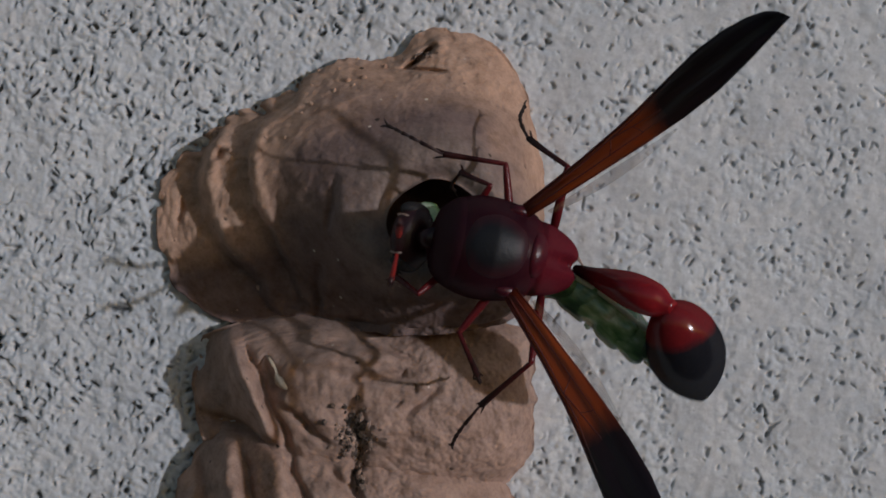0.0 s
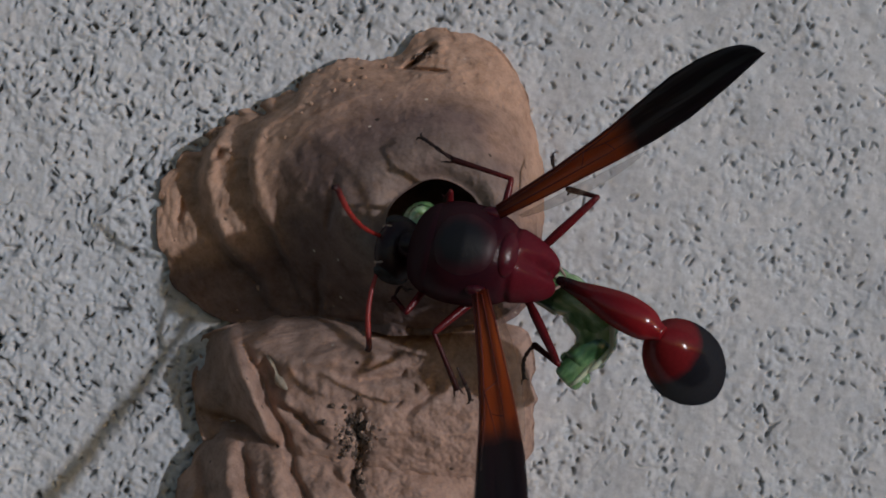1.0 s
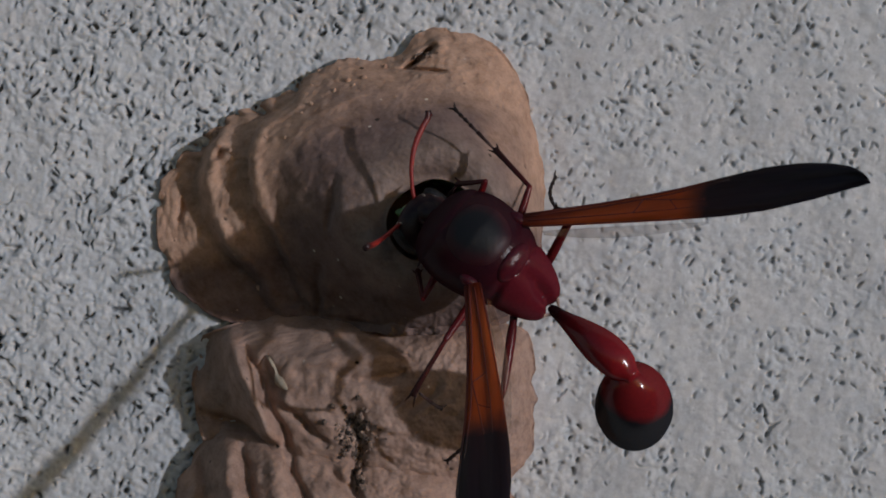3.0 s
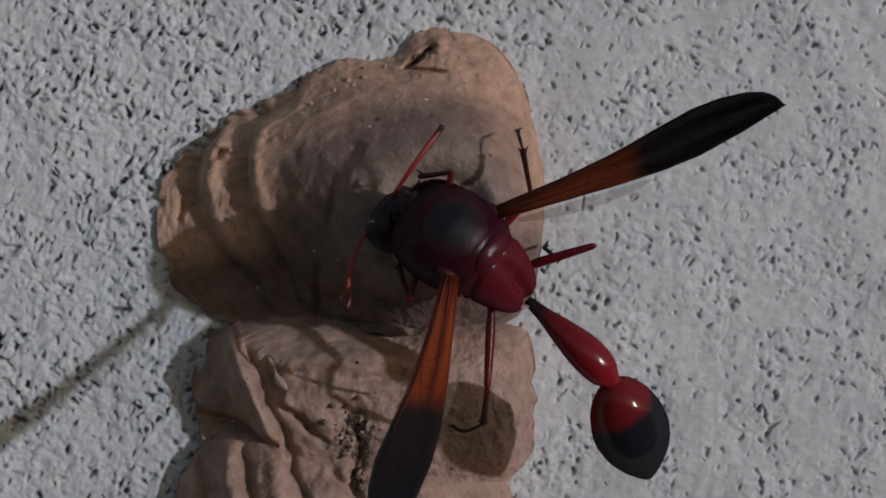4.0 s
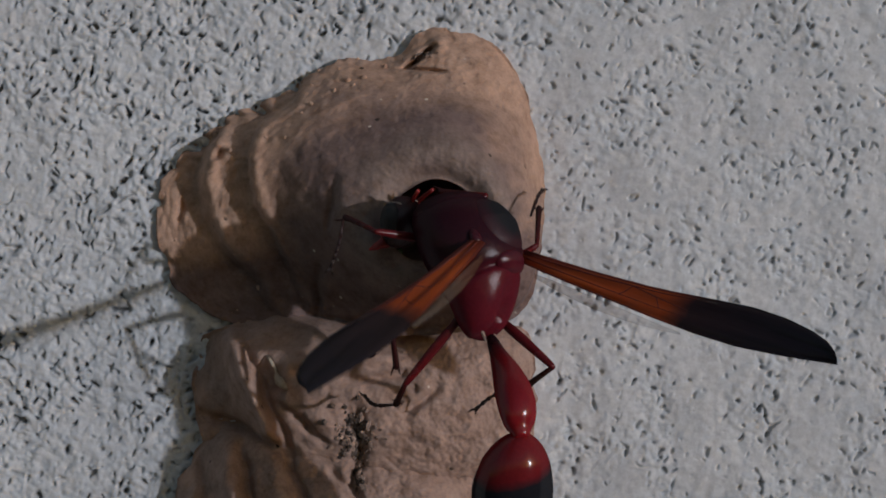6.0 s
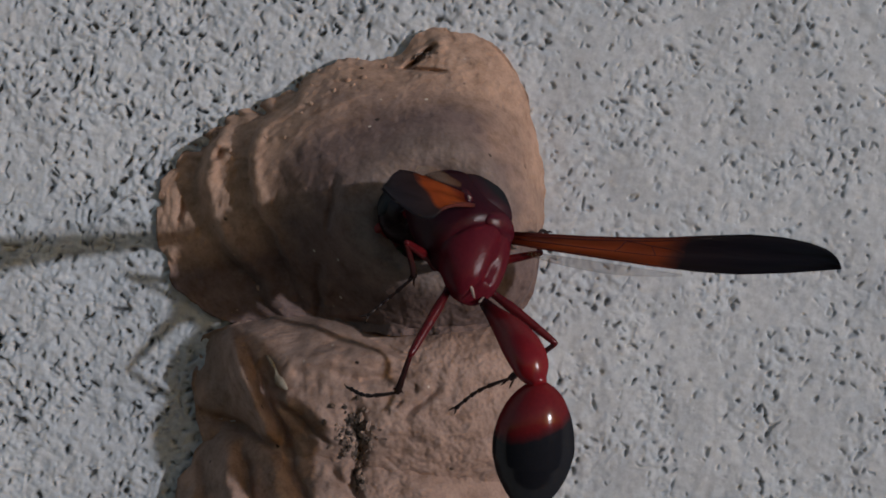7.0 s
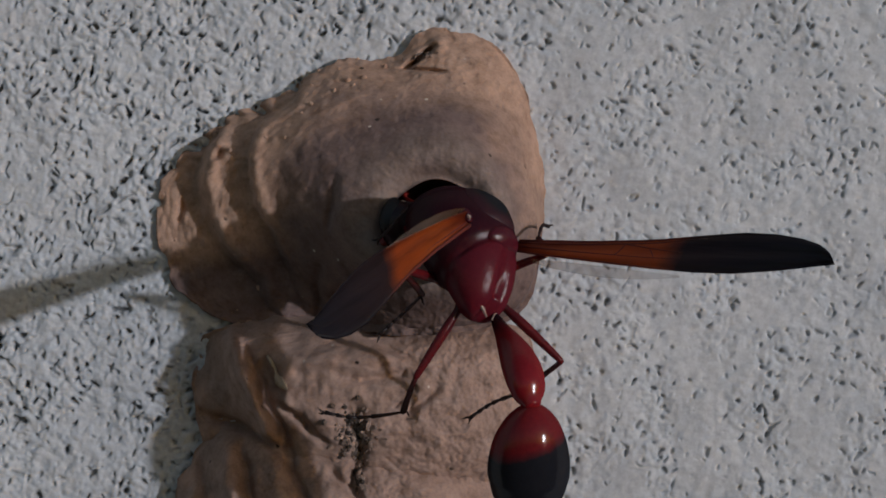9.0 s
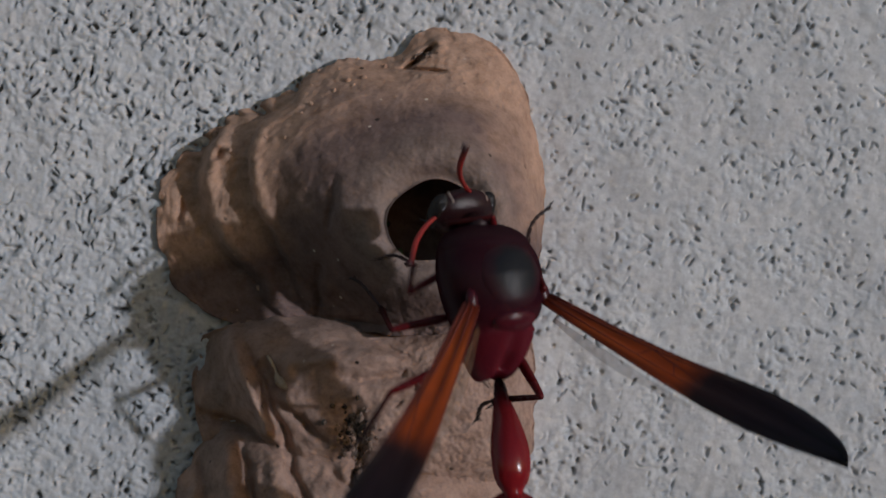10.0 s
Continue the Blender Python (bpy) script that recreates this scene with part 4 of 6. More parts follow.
def motions():
    up, turned = mm(4.73, 0, -1.65, 0, 35, 0), mm(4.5, -0.7, -3.4, 0, 55, 25)
    lowered = mm(4.4, -0.15, -3.1, 0, 62, 0)
    walk(head, [(0, mm(4.6, 0, -2.2, 0, 46, 0)), (1, mm(4.6, 0, -2.3, 0, 48, 0)), (1.5, lowered), (4.5, lowered), (5, turned), (5.7, turned), (6.8, mm(5.5, -1.5, -2.9, 0, 45, -12)), (9.5, mm(5.7, -1.5, -2.6, 0, 42, -12)), (10, up)])
    walk(wasp, [(0, mm(3.23, -14.37, 1499.83, -86.28, -11.35, -173.87)), (0.5, mm(2.67, -14.49, 1499.5, -93.1, -6.2, -174.97)), (1, mm(2.04, -14.53, 1499.56, -75.27, -11.81, 173.01)), (1.5, mm(1.83, -14.55, 1500.42, -73.74, -15.9, 171.46)), (2, mm(2.26, -14.45, 1499.57, -74.84, -28.98, 168.3)), (2.5, mm(2.15, -14.41, 1498.9, -82.2, -35.88, 175.86)), (2.7, mm(2.53, -14.33, 1499.27, -76.48, -36.36, 170.89)), (3.8, mm(1.49, -14.48, 1499.89, -64.67, -35.1, 165.46)), (4, mm(1.22, -14.45, 1499.97, -67.15, -33.66, 168.92)), (4.5, mm(1.75, -14.52, 1499.9, -67.46, -38.57, 170.96)), (5, mm(2.95, -14.4, 1499.46, -19.64, -54.29, 159.54)), (5.5, mm(2.33, -14.32, 1499.55, 5, -59.82, 146.61)), (5.7, mm(2.04, -14.44, 1499.24, 9.98, -59.55, 141.3)), (6.8, mm(1.11, -13.98, 1500.82, 33.8, -38.57, 114.93)), (7, mm(1.18, -13.91, 1500.84, 37.22, -37.62, 115.64)), (7.5, mm(1.27, -13.97, 1500.49, 25.02, -38.61, 119.59)), (8, mm(2.16, -14.14, 1499.89, 34.75, -41.77, 117.25)), (8.2, mm(1.97, -14.13, 1499.9, 31.21, -41.08, 118.52)), (8.5, mm(1.2, -14, 1500.95, 53.35, -32.25, 106.08)), (8.7, mm(1.51, -14.05, 1500.75, 45.05, -31.31, 113.71)), (9, mm(1.39, -13.98, 1500.06, 26.44, -38.26, 121.81)), (9.5, mm(1.41, -14.02, 1500.06, 51.14, -33.54, 111.89)), (10, mm(2.46, -17.5, 1497.52, -16.09, -77.82, 135.81))])
    walk(petiole, [(0, mm(-3.85, -0, -1.32, 0, -41.32, 163.18)), (0.5, mm(-3.85, -0, -1.32, 0, -35.14, 177.99)), (1, mm(-3.85, 0, -1.32, 0, -12, 161.54)), (1.5, mm(-3.85, 0, -1.32, 0, 2.72, 172.09)), (2, mm(-3.85, 0, -1.32, -0, -22.3, 174.55)), (2.5, mm(-3.85, 0, -1.32, 0.42, -36.37, 175.21)), (2.7, mm(-3.85, 0, -1.32, -0.44, -30.28, 171.14)), (3.8, mm(-3.85, -0, -1.32, -0, -4.48, 169.76)), (4, mm(-3.85, 0, -1.32, -0, 4.82, 171.15)), (4.5, mm(-3.85, -0, -1.32, -0, -5.91, 170.09)), (5, mm(-3.85, -0.35, -1.27, 15.5, -12.77, 168.46)), (5.5, mm(-3.85, -0.47, -1.24, 20.87, -6.37, 168.16)), (5.7, mm(-3.85, -0.47, -1.24, 20.42, -3.75, 163.97)), (6.8, mm(-3.85, -0.63, -1.17, 28.51, 2.09, -178)), (7, mm(-3.85, -0.63, -1.17, 28.35, -2.27, -174.34)), (7.5, mm(-3.85, -0.63, -1.17, 28.48, -6.05, -176)), (8, mm(-3.85, -0.63, -1.17, 28.56, -3.35, 177.7)), (8.2, mm(-3.85, -0.63, -1.17, 28.51, -1.66, 178.49)), (8.5, mm(-3.85, -0.63, -1.17, 28.31, -0.53, -173.16)), (8.7, mm(-3.85, -0.63, -1.17, 28.27, -3.09, -173)), (9, mm(-3.85, -0.63, -1.17, 28.46, 7.19, 175.13)), (9.5, mm(-3.85, -0.63, -1.17, 28.55, 3.06, -178.99)), (10, mm(-3.85, -0.37, -1.27, 17.13, -16.9, 167.45))])
    walk(gaster, [(0, mm(-8.27, 1.34, 2.74, 62.61, 42.13, 131.28)), (0.5, mm(-8.88, 0.18, 2.22, 61.31, 50.88, 161.85)), (1, mm(-9.56, 1.91, -0.04, 2.31, 59.43, 157.57)), (1.5, mm(-9.93, 0.85, -1.61, -0.86, 58.9, 163.81)), (1.75, mm(-9.72, 0.7, -0.3, 57.18, 65.59, 149.04)), (2, mm(-9.51, 0.54, 1.01, 138.99, 74.35, 160.36)), (2.5, mm(-8.78, 0.41, 2.33, 157.59, 67.83, 162.68)), (2.7, mm(-9.1, 0.82, 1.78, 169.5, 74.81, 163.23)), (3.07, mm(-9.36, 0.91, 0.9, 97.61, 71.16, 144.04)), (3.43, mm(-9.62, 1, 0.04, 45.47, 64.53, 145.53)), (3.8, mm(-9.88, 1.09, -0.84, 2.13, 60.47, 156.98)), (4, mm(-9.91, 0.94, -1.84, -1.53, 52.69, 159.98)), (4.5, mm(-9.88, 1.05, -0.69, 2.7, 46.82, 153.04)), (5, mm(-9.73, 0.86, 0.09, 19.89, 43.2, -171.33)), (5.5, mm(-9.83, 0.79, -0.55, 20.39, 35.1, -154.48)), (5.7, mm(-9.75, 1.22, -0.83, 19.61, 40.03, -148.06)), (6.8, mm(-9.99, -0.85, -1.38, 39.08, 46.05, -117.56)), (7, mm(-9.97, -1.24, -0.92, 30.66, 42.92, -114.88)), (7.5, mm(-9.95, -1.05, -0.51, 35.88, 44.68, -125.99)), (8, mm(-9.98, -0.38, -0.8, 28.66, 40.17, -125.23)), (8.2, mm(-10, -0.46, -0.98, 36.17, 43.61, -128.53)), (8.5, mm(-9.96, -1.36, -1.1, 22.73, 40.09, -104.31)), (8.7, mm(-9.95, -1.38, -0.83, 27.21, 41.22, -112.83)), (9, mm(-9.93, -0.11, -1.93, 45.51, 48.48, -118.5)), (9.5, mm(-9.99, -0.74, -1.49, 30.69, 43.5, -108.18)), (10, mm(-9.59, 0.91, 0.52, 13.53, 37.61, -162.97))])
    walk(right_wing, [(0, mm(-0.44, -2.09, 1.49, -22.69, -46.15, -130.08)), (0.5, mm(-0.44, -2.09, 1.48, -28.5, -41.38, -123.95)), (1, mm(-0.44, -2.09, 1.48, 0.55, -45.2, -150.09)), (1.5, mm(-0.44, -2.09, 1.48, 1.45, -43.57, -142.33)), (2, mm(-0.44, -2.09, 1.49, -2.51, -35.62, -144.32)), (2.5, mm(-0.44, -2.09, 1.49, -12.27, -40.95, -136.09)), (2.7, mm(-0.44, -2.09, 1.49, -12.21, -27.46, -145.41)), (3.8, mm(-0.44, -2.09, 1.49, 8.66, -45.55, -144.11)), (4, mm(-0.44, -2.09, 1.49, 6.88, -49.11, -142.87)), (4.5, mm(-0.44, -2.09, 1.48, 4.1, -47.35, -143.06)), (5, mm(-0.44, -2.09, 1.49, 47.34, -48.75, -168.95)), (5.5, mm(-0.44, -2.09, 1.49, 59.78, -48.44, -177.67)), (5.7, mm(-0.44, -2.09, 1.49, 59.97, -45.49, -177.37)), (6.8, mm(-0.44, -2.09, 1.48, 75.27, -40.74, -172.26)), (7, mm(-0.44, -2.09, 1.48, 76.9, -43.22, -168.84)), (7.5, mm(-0.44, -2.09, 1.48, 70.84, -46.37, -167.25)), (8, mm(-0.44, -2.09, 1.48, 71.58, -42.81, -169.5)), (8.2, mm(-0.44, -2.09, 1.49, 74.35, -43.68, -173.72)), (8.5, mm(-0.44, -2.09, 1.48, 79.33, -37.94, -161.6)), (8.7, mm(-0.44, -2.09, 1.49, 83.89, -36.98, -169.54)), (9, mm(-0.44, -2.09, 1.49, 73.89, -40.47, -175.02)), (9.5, mm(-0.44, -2.09, 1.48, 80.69, -35.62, -166.2)), (10, mm(-0.44, -2.09, 1.49, 14.91, -50.29, -153.36))])
    walk(left_wing, [(0, mm(-0.44, 2.09, 1.49, 31.1, -36.62, 126.46)), (0.5, mm(-0.44, 2.09, 1.49, 24.31, -45.91, 125.78)), (1, mm(-0.44, 2.09, 1.48, 18.82, -30.57, 110.22)), (1.5, mm(-0.44, 2.09, 1.48, 19.45, -35.52, 116.72)), (2, mm(-0.44, 2.09, 1.48, 17.58, -29.93, 126.94)), (2.5, mm(-0.44, 2.09, 1.49, 22.15, -34.11, 131.47)), (2.7, mm(-0.44, 2.09, 1.49, 21.05, -32.61, 131.8)), (3.8, mm(-0.44, 2.09, 1.49, 16.76, -26.51, 118.01)), (4, mm(-0.44, 2.09, 1.48, 17.85, -31.37, 113.76)), (4.5, mm(-0.44, 2.09, 1.48, 23.22, -30.42, 117.51)), (5, mm(-0.44, 2.09, 1.49, 52.8, 3.1, 122.73)), (5.5, mm(-0.44, 2.09, 1.48, 41.28, 7.98, 120.72)), (5.7, mm(-0.44, 2.09, 1.48, 36.29, 10.09, 121.03)), (6.8, mm(-0.44, 2.09, 1.48, 162.07, 4.76, 125.7)), (7, mm(-0.44, 2.09, 1.48, 180.21, -0.82, 128.7)), (7.5, mm(-0.44, 2.09, 1.49, 119.41, -0.86, 131.84)), (8, mm(-0.44, 2.09, 1.49, 132.5, 7, 134.28)), (8.2, mm(-0.44, 2.09, 1.49, 158.33, 12.09, 132.53)), (8.5, mm(-0.44, 2.09, 1.49, 174.85, 1.29, 133.7)), (8.7, mm(-0.44, 2.09, 1.48, 107.04, -4.27, 135.27)), (9, mm(-0.44, 2.09, 1.49, 143.52, 13.63, 127.42)), (9.5, mm(-0.44, 2.09, 1.49, 144.4, -0.3, 133.63)), (10, mm(-0.44, 2.09, 1.48, 37.62, -18.24, 135.48))])
    walk(legs["right_front_leg"][0], [(0, mm(2.2, -0.88, -1.65, -0.67, -36.12, -107.65)), (0.5, mm(2.2, -0.88, -1.65, -0.83, -46.08, -90.55)), (2.5, mm(2.2, -0.88, -1.65, -0.82, -46.31, -82.95)), (6.25, mm(2.2, -1.29, -1.35, -21.53, -56.55, -17.68)), (10, mm(2.2, -1.31, -1.33, -23.3, -46.16, 31.27))])
    walk(legs["right_front_leg"][1], [(0, mm(3, 0, 0, 1.29, 42.97, 125.53)), (0.5, mm(3, -0, 0, 0.44, 49.06, 165.82)), (2.5, mm(3, 0, 0, 0.85, 28.65, 139.96)), (10, mm(3, 0, 0, 1.31, 37.08, 115.18))])
    walk(legs["right_front_leg"][2], [(0, mm(1.89, 1.55, -1.77, 34.4, 27.84, 177.9)), (0.5, mm(1.35, 0.42, -1.96, 1.64, 30.45, 167.26)), (2.5, mm(1.25, 1.47, -1.25, 12.24, 27.5, 163.51)), (10, mm(2.12, 1.88, -1.57, 27.63, 38.37, 160.75))])
    walk(legs["left_front_leg"][0], [(0, mm(2.2, 0.88, -1.65, 0.48, -24.92, 48.7)), (5, mm(2.2, 0.41, -1.82, 6.33, 14.31, 112.59)), (5.7, mm(2.2, 0.4, -1.82, 6, 20, 88)), (6.25, mm(2.2, 0.4, -1.83, 3, 30, 45)), (6.8, mm(2.2, 0.38, -1.83, 0, 14, -20)), (9.5, mm(2.2, 0.38, -1.83, 0, 14, -20)), (9.75, mm(2.2, 0.38, -1.83, 4, 24, 50)), (10, mm(2.2, 0.38, -1.83, 7.29, 29.73, 113.58))])
    walk(legs["left_front_leg"][1], [(0, mm(3, 0, 0, -1.66, 52.79, -120.29)), (5, mm(3, 0, 0, -0.73, 27.01, -145.71)), (5.6, mm(3, 0, 0, 0, 25, -100)), (6.2, mm(3, 0, 0, 0, 22, -50)), (6.8, mm(3, 0, 0, 0, 4, 0)), (9.5, mm(3, 0, 0, 0, 4, 0)), (9.67, mm(3, 0, 0, 0, 30, -45)), (9.83, mm(3, 0, 0, -1, 42, -88)), (10, mm(3, 0, 0, -1.57, 52.99, -125.58))])
    walk(legs["left_front_leg"][2], [(0, mm(2.21, -1.36, -2.07, -34, 42.33, -161.96)), (5, mm(1.09, -1.31, -1.18, -17.61, 32.36, 176.61)), (5.6, mm(2.59, -2.32, -1.10, -10, 30, 118)), (6.2, mm(4.55, -1.85, -0.97, -5, 25, 60)), (6.8, mm(5.59, 0, -0.18, 0, 5, 0)), (9.5, mm(5.59, 0, -0.18, 0, 5, 0)), (9.67, mm(4.59, -1.59, -1.30, 15, 27, -20)), (9.83, mm(3.07, -1.93, -1.74, 30, 33, -40)), (10, mm(2.09, -1.27, -2.08, 47, 39.49, -59.74))])
    walk(legs["right_middle_leg"][0], [(0, mm(-0.33, -1.21, -1.87, -0.55, -5.62, -73.58)), (0.5, mm(-0.33, -1.21, -1.87, -0.57, 0.38, -83.22)), (1.5, mm(-0.33, -1.21, -1.87, -0.6, -16.79, -93.6)), (2, mm(-0.33, -1.21, -1.87, -0.57, -14.71, -75.23)), (2.5, mm(-0.33, -1.21, -1.87, -0.55, -8.8, -71.91)), (2.7, mm(-0.33, -1.21, -1.87, -0.55, -13.08, -68.06)), (3.8, mm(-0.33, -1.21, -1.87, -0.61, -19.82, -94.63)), (4, mm(-0.33, -1.21, -1.87, -0.6, -18.9, -100.31)), (4.5, mm(-0.33, -1.21, -1.87, -0.6, -19.67, -97.42)), (5, mm(-0.33, -1.66, -1.49, -13.05, -55.34, -53.06)), (5.5, mm(-0.33, -1.8, -1.31, -28.71, -63.15, -30.17)), (5.7, mm(-0.33, -1.8, -1.31, -26.87, -66.1, -37.74)), (6.8, mm(-0.33, -1.95, -1.07, 14.26, -56.48, -117.81)), (7, mm(-0.33, -1.95, -1.07, 16.82, -61.74, -120.86)), (7.5, mm(-0.33, -1.95, -1.07, 12.55, -57.04, -114.45)), (8, mm(-0.33, -1.95, -1.07, 14.1, -66.33, -114.59)), (8.2, mm(-0.33, -1.95, -1.07, 12.58, -65.07, -112.42)), (8.5, mm(-0.33, -1.95, -1.07, 18.07, -63.18, -122.51)), (8.7, mm(-0.33, -1.95, -1.07, 21.46, -61.64, -129.23)), (9, mm(-0.33, -1.95, -1.07, 14.36, -62.62, -116.21)), (9.5, mm(-0.33, -1.95, -1.07, 39.53, -60.99, -163.73)), (10, mm(-0.33, -1.69, -1.45, -66.87, -83.51, -4.63))])
    walk(legs["right_middle_leg"][1], [(0, mm(3.6, 0, 0, 1.12, 5.65, 76.17)), (0.5, mm(3.6, 0, 0, 1.15, 3.22, 87.02)), (1.5, mm(3.6, 0, 0, 1.13, -10.08, 75.06)), (2, mm(3.6, 0, -0, 1.04, 13.53, 62.2)), (2.5, mm(3.6, 0, 0, 1.06, 22.4, 59.25)), (2.7, mm(3.6, 0, 0, 1.12, 28.43, 59.58)), (3.8, mm(3.6, 0, 0, 1.15, 29.77, 61.58)), (4, mm(3.6, 0, 0, 1.13, 30.41, 59.13)), (4.5, mm(3.6, 0, 0, 1.14, 21.62, 68.54)), (5, mm(3.6, -0, 0, 0.9, 18.7, 48.39)), (5.5, mm(3.6, 0, 0, 0.77, 5.72, 42.18)), (5.7, mm(3.6, 0, 0, 1.05, 40.9, 44.69)), (6.8, mm(3.6, 0, 0, 1.24, 22.86, 93.6)), (7, mm(3.6, -0, 0, 1.24, 23.01, 93.56)), (7.5, mm(3.6, 0, -0, 1.29, 28.52, 97.95)), (8, mm(3.6, 0, -0, 1.23, 23.16, 99.49)), (8.2, mm(3.6, 0, -0, 1.25, 24.55, 97.74)), (8.5, mm(3.6, -0, -0, 1.15, -3.83, 86.95)), (8.7, mm(3.6, -0, -0, 1.15, 3.53, 93.73)), (9, mm(3.6, -0, -0, 1.24, 22.49, 91.94)), (9.5, mm(3.6, -0, -0, 1.23, -25.54, 103.73)), (10, mm(3.6, -0, -0, 1.02, 26.56, 127.85))])
    walk(legs["right_middle_leg"][2], [(0, mm(4.38, 3.19, -0.33, -1.15, 3.48, 57.19)), (0.5, mm(3.77, 3.29, -0.19, -1.36, 29.02, 56.41)), (1.5, mm(4.44, 3.14, 0.58, 2.58, 24.55, 68.39)), (2, mm(5.1, 2.84, -0.77, 0.79, -9.14, 60.95)), (2.5, mm(5.16, 2.62, -1.26, 2.09, -4.17, 61.25)), (2.7, mm(5.07, 2.5, -1.57, 2.43, -5.76, 61.33)), (3.8, mm(4.96, 2.52, -1.64, 0.9, 44.9, 61.04)), (4, mm(5.06, 2.44, -1.67, 5.31, 46.39, 66.78)), (4.5, mm(4.72, 2.86, -1.22, -0.05, 49.26, 65.47)), (5, mm(5.68, 2.34, -1.06, -1.51, 51.93, 41.97)), (5.5, mm(6.03, 2.2, -0.33, 1.21, 52.91, 42.76)), (5.7, mm(5.37, 1.75, -2.16, -3.66, 49.04, 37.7)), (6.8, mm(3.41, 3.03, -1.28, -4.51, 12.95, 79.62)), (7, mm(3.41, 3.03, -1.29, -5.6, 11.93, 77.03)), (7.5, mm(3.2, 2.87, -1.58, -9.08, 19.49, 76.99)), (8, mm(3.1, 2.99, -1.3, -6.45, 9.6, 81.17)), (8.2, mm(3.2, 2.97, -1.37, -6.61, 13.95, 79.76)), (8.5, mm(3.77, 3.29, 0.22, 1.62, -15.77, 77.39)), (8.7, mm(3.39, 3.29, -0.2, -0.55, -18.43, 73.93)), (9, mm(3.5, 3.05, -1.26, -5.14, 17.95, 76.02)), (9.5, mm(2.89, 2.89, 1.42, 10.03, -29.72, 82.03)), (9.75, mm(2.34, 2.61, -0.03, -3.14, 9.48, 102.01)), (10, mm(1.79, 2.33, -1.48, -3.08, 50.69, 119.56))])
    walk(legs["left_middle_leg"][0], [(0, mm(-0.33, 1.21, -1.87, 0.51, 4.9, 62.08)), (0.5, mm(-0.33, 1.21, -1.87, 0.35, 0.46, 37.97)), (2, mm(-0.33, 1.21, -1.87, 0.64, -32.09, 109.26)), (2.5, mm(-0.33, 1.21, -1.87, 0.6, -18.41, 94.09)), (2.7, mm(-0.33, 1.21, -1.87, 0.59, -14.31, 94.3)), (4, mm(-0.33, 1.21, -1.87, 0.57, -11.41, 101.13)), (5, mm(-0.33, 0.67, -2.12, 4.77, 21.46, 106.1)), (5.5, mm(-0.33, 0.45, -2.18, 5.72, 37.53, 103.82)), (7, mm(-0.33, 0.17, -2.22, 11.18, -3, 109.52)), (7.5, mm(-0.33, 0.17, -2.22, 12.86, -4.52, 112.54)), (8.5, mm(-0.33, 0.17, -2.22, 5.5, 11.31, 99.88)), (8.7, mm(-0.33, 0.17, -2.22, 5.72, 0.33, 99.44)), (9.5, mm(-0.33, 0.17, -2.22, 3.9, 18.87, 96.87)), (10, mm(-0.33, 0.63, -2.14, 1.77, 28, 94.11))])
    walk(legs["left_middle_leg"][1], [(0, mm(3.6, 0, 0, 1.29, 37.29, 64.34)), (0.5, mm(3.6, 0, 0, 1.3, 34.3, 111.33)), (1.25, mm(3.6, 0, -0, 5.56, 40.47, 45.03)), (2, mm(3.6, -0, -0, -0.76, 45.78, -28.18)), (2.5, mm(3.6, -0, 0, 0.26, 18.82, 12.44)), (2.7, mm(3.6, 0, 0, 0.19, 18.7, 9.23)), (3.35, mm(3.6, 0, 0, 14.38, 51.33, -9.99)), (4, mm(3.6, 0, 0, -11.07, 85.33, -62.48)), (5, mm(3.6, 0, -0, -4.93, 76.92, -108.03)), (5.25, mm(3.6, -0, -0, 14.97, 66.58, -26.54)), (5.5, mm(3.6, -0, 0, 0.81, 56.66, 23.43)), (6.25, mm(3.6, -0, 0, 18.91, 36.95, 113.25)), (7, mm(3.6, -0, 0, -0.01, 20.71, -179.66)), (7.5, mm(3.6, 0, -0, -0.14, 18.22, -173.3)), (8.5, mm(3.6, -0, -0, -0.4, 20.8, -160.9)), (8.7, mm(3.6, -0, 0, -0.03, 19.44, -178.73)), (9.5, mm(3.6, -0, 0, -0.18, 20.57, -171.65)), (9.75, mm(3.6, 0, 0, -12.86, 40.63, -133.7)), (10, mm(3.6, 0, 0, -2.44, 62.53, -80.84))])
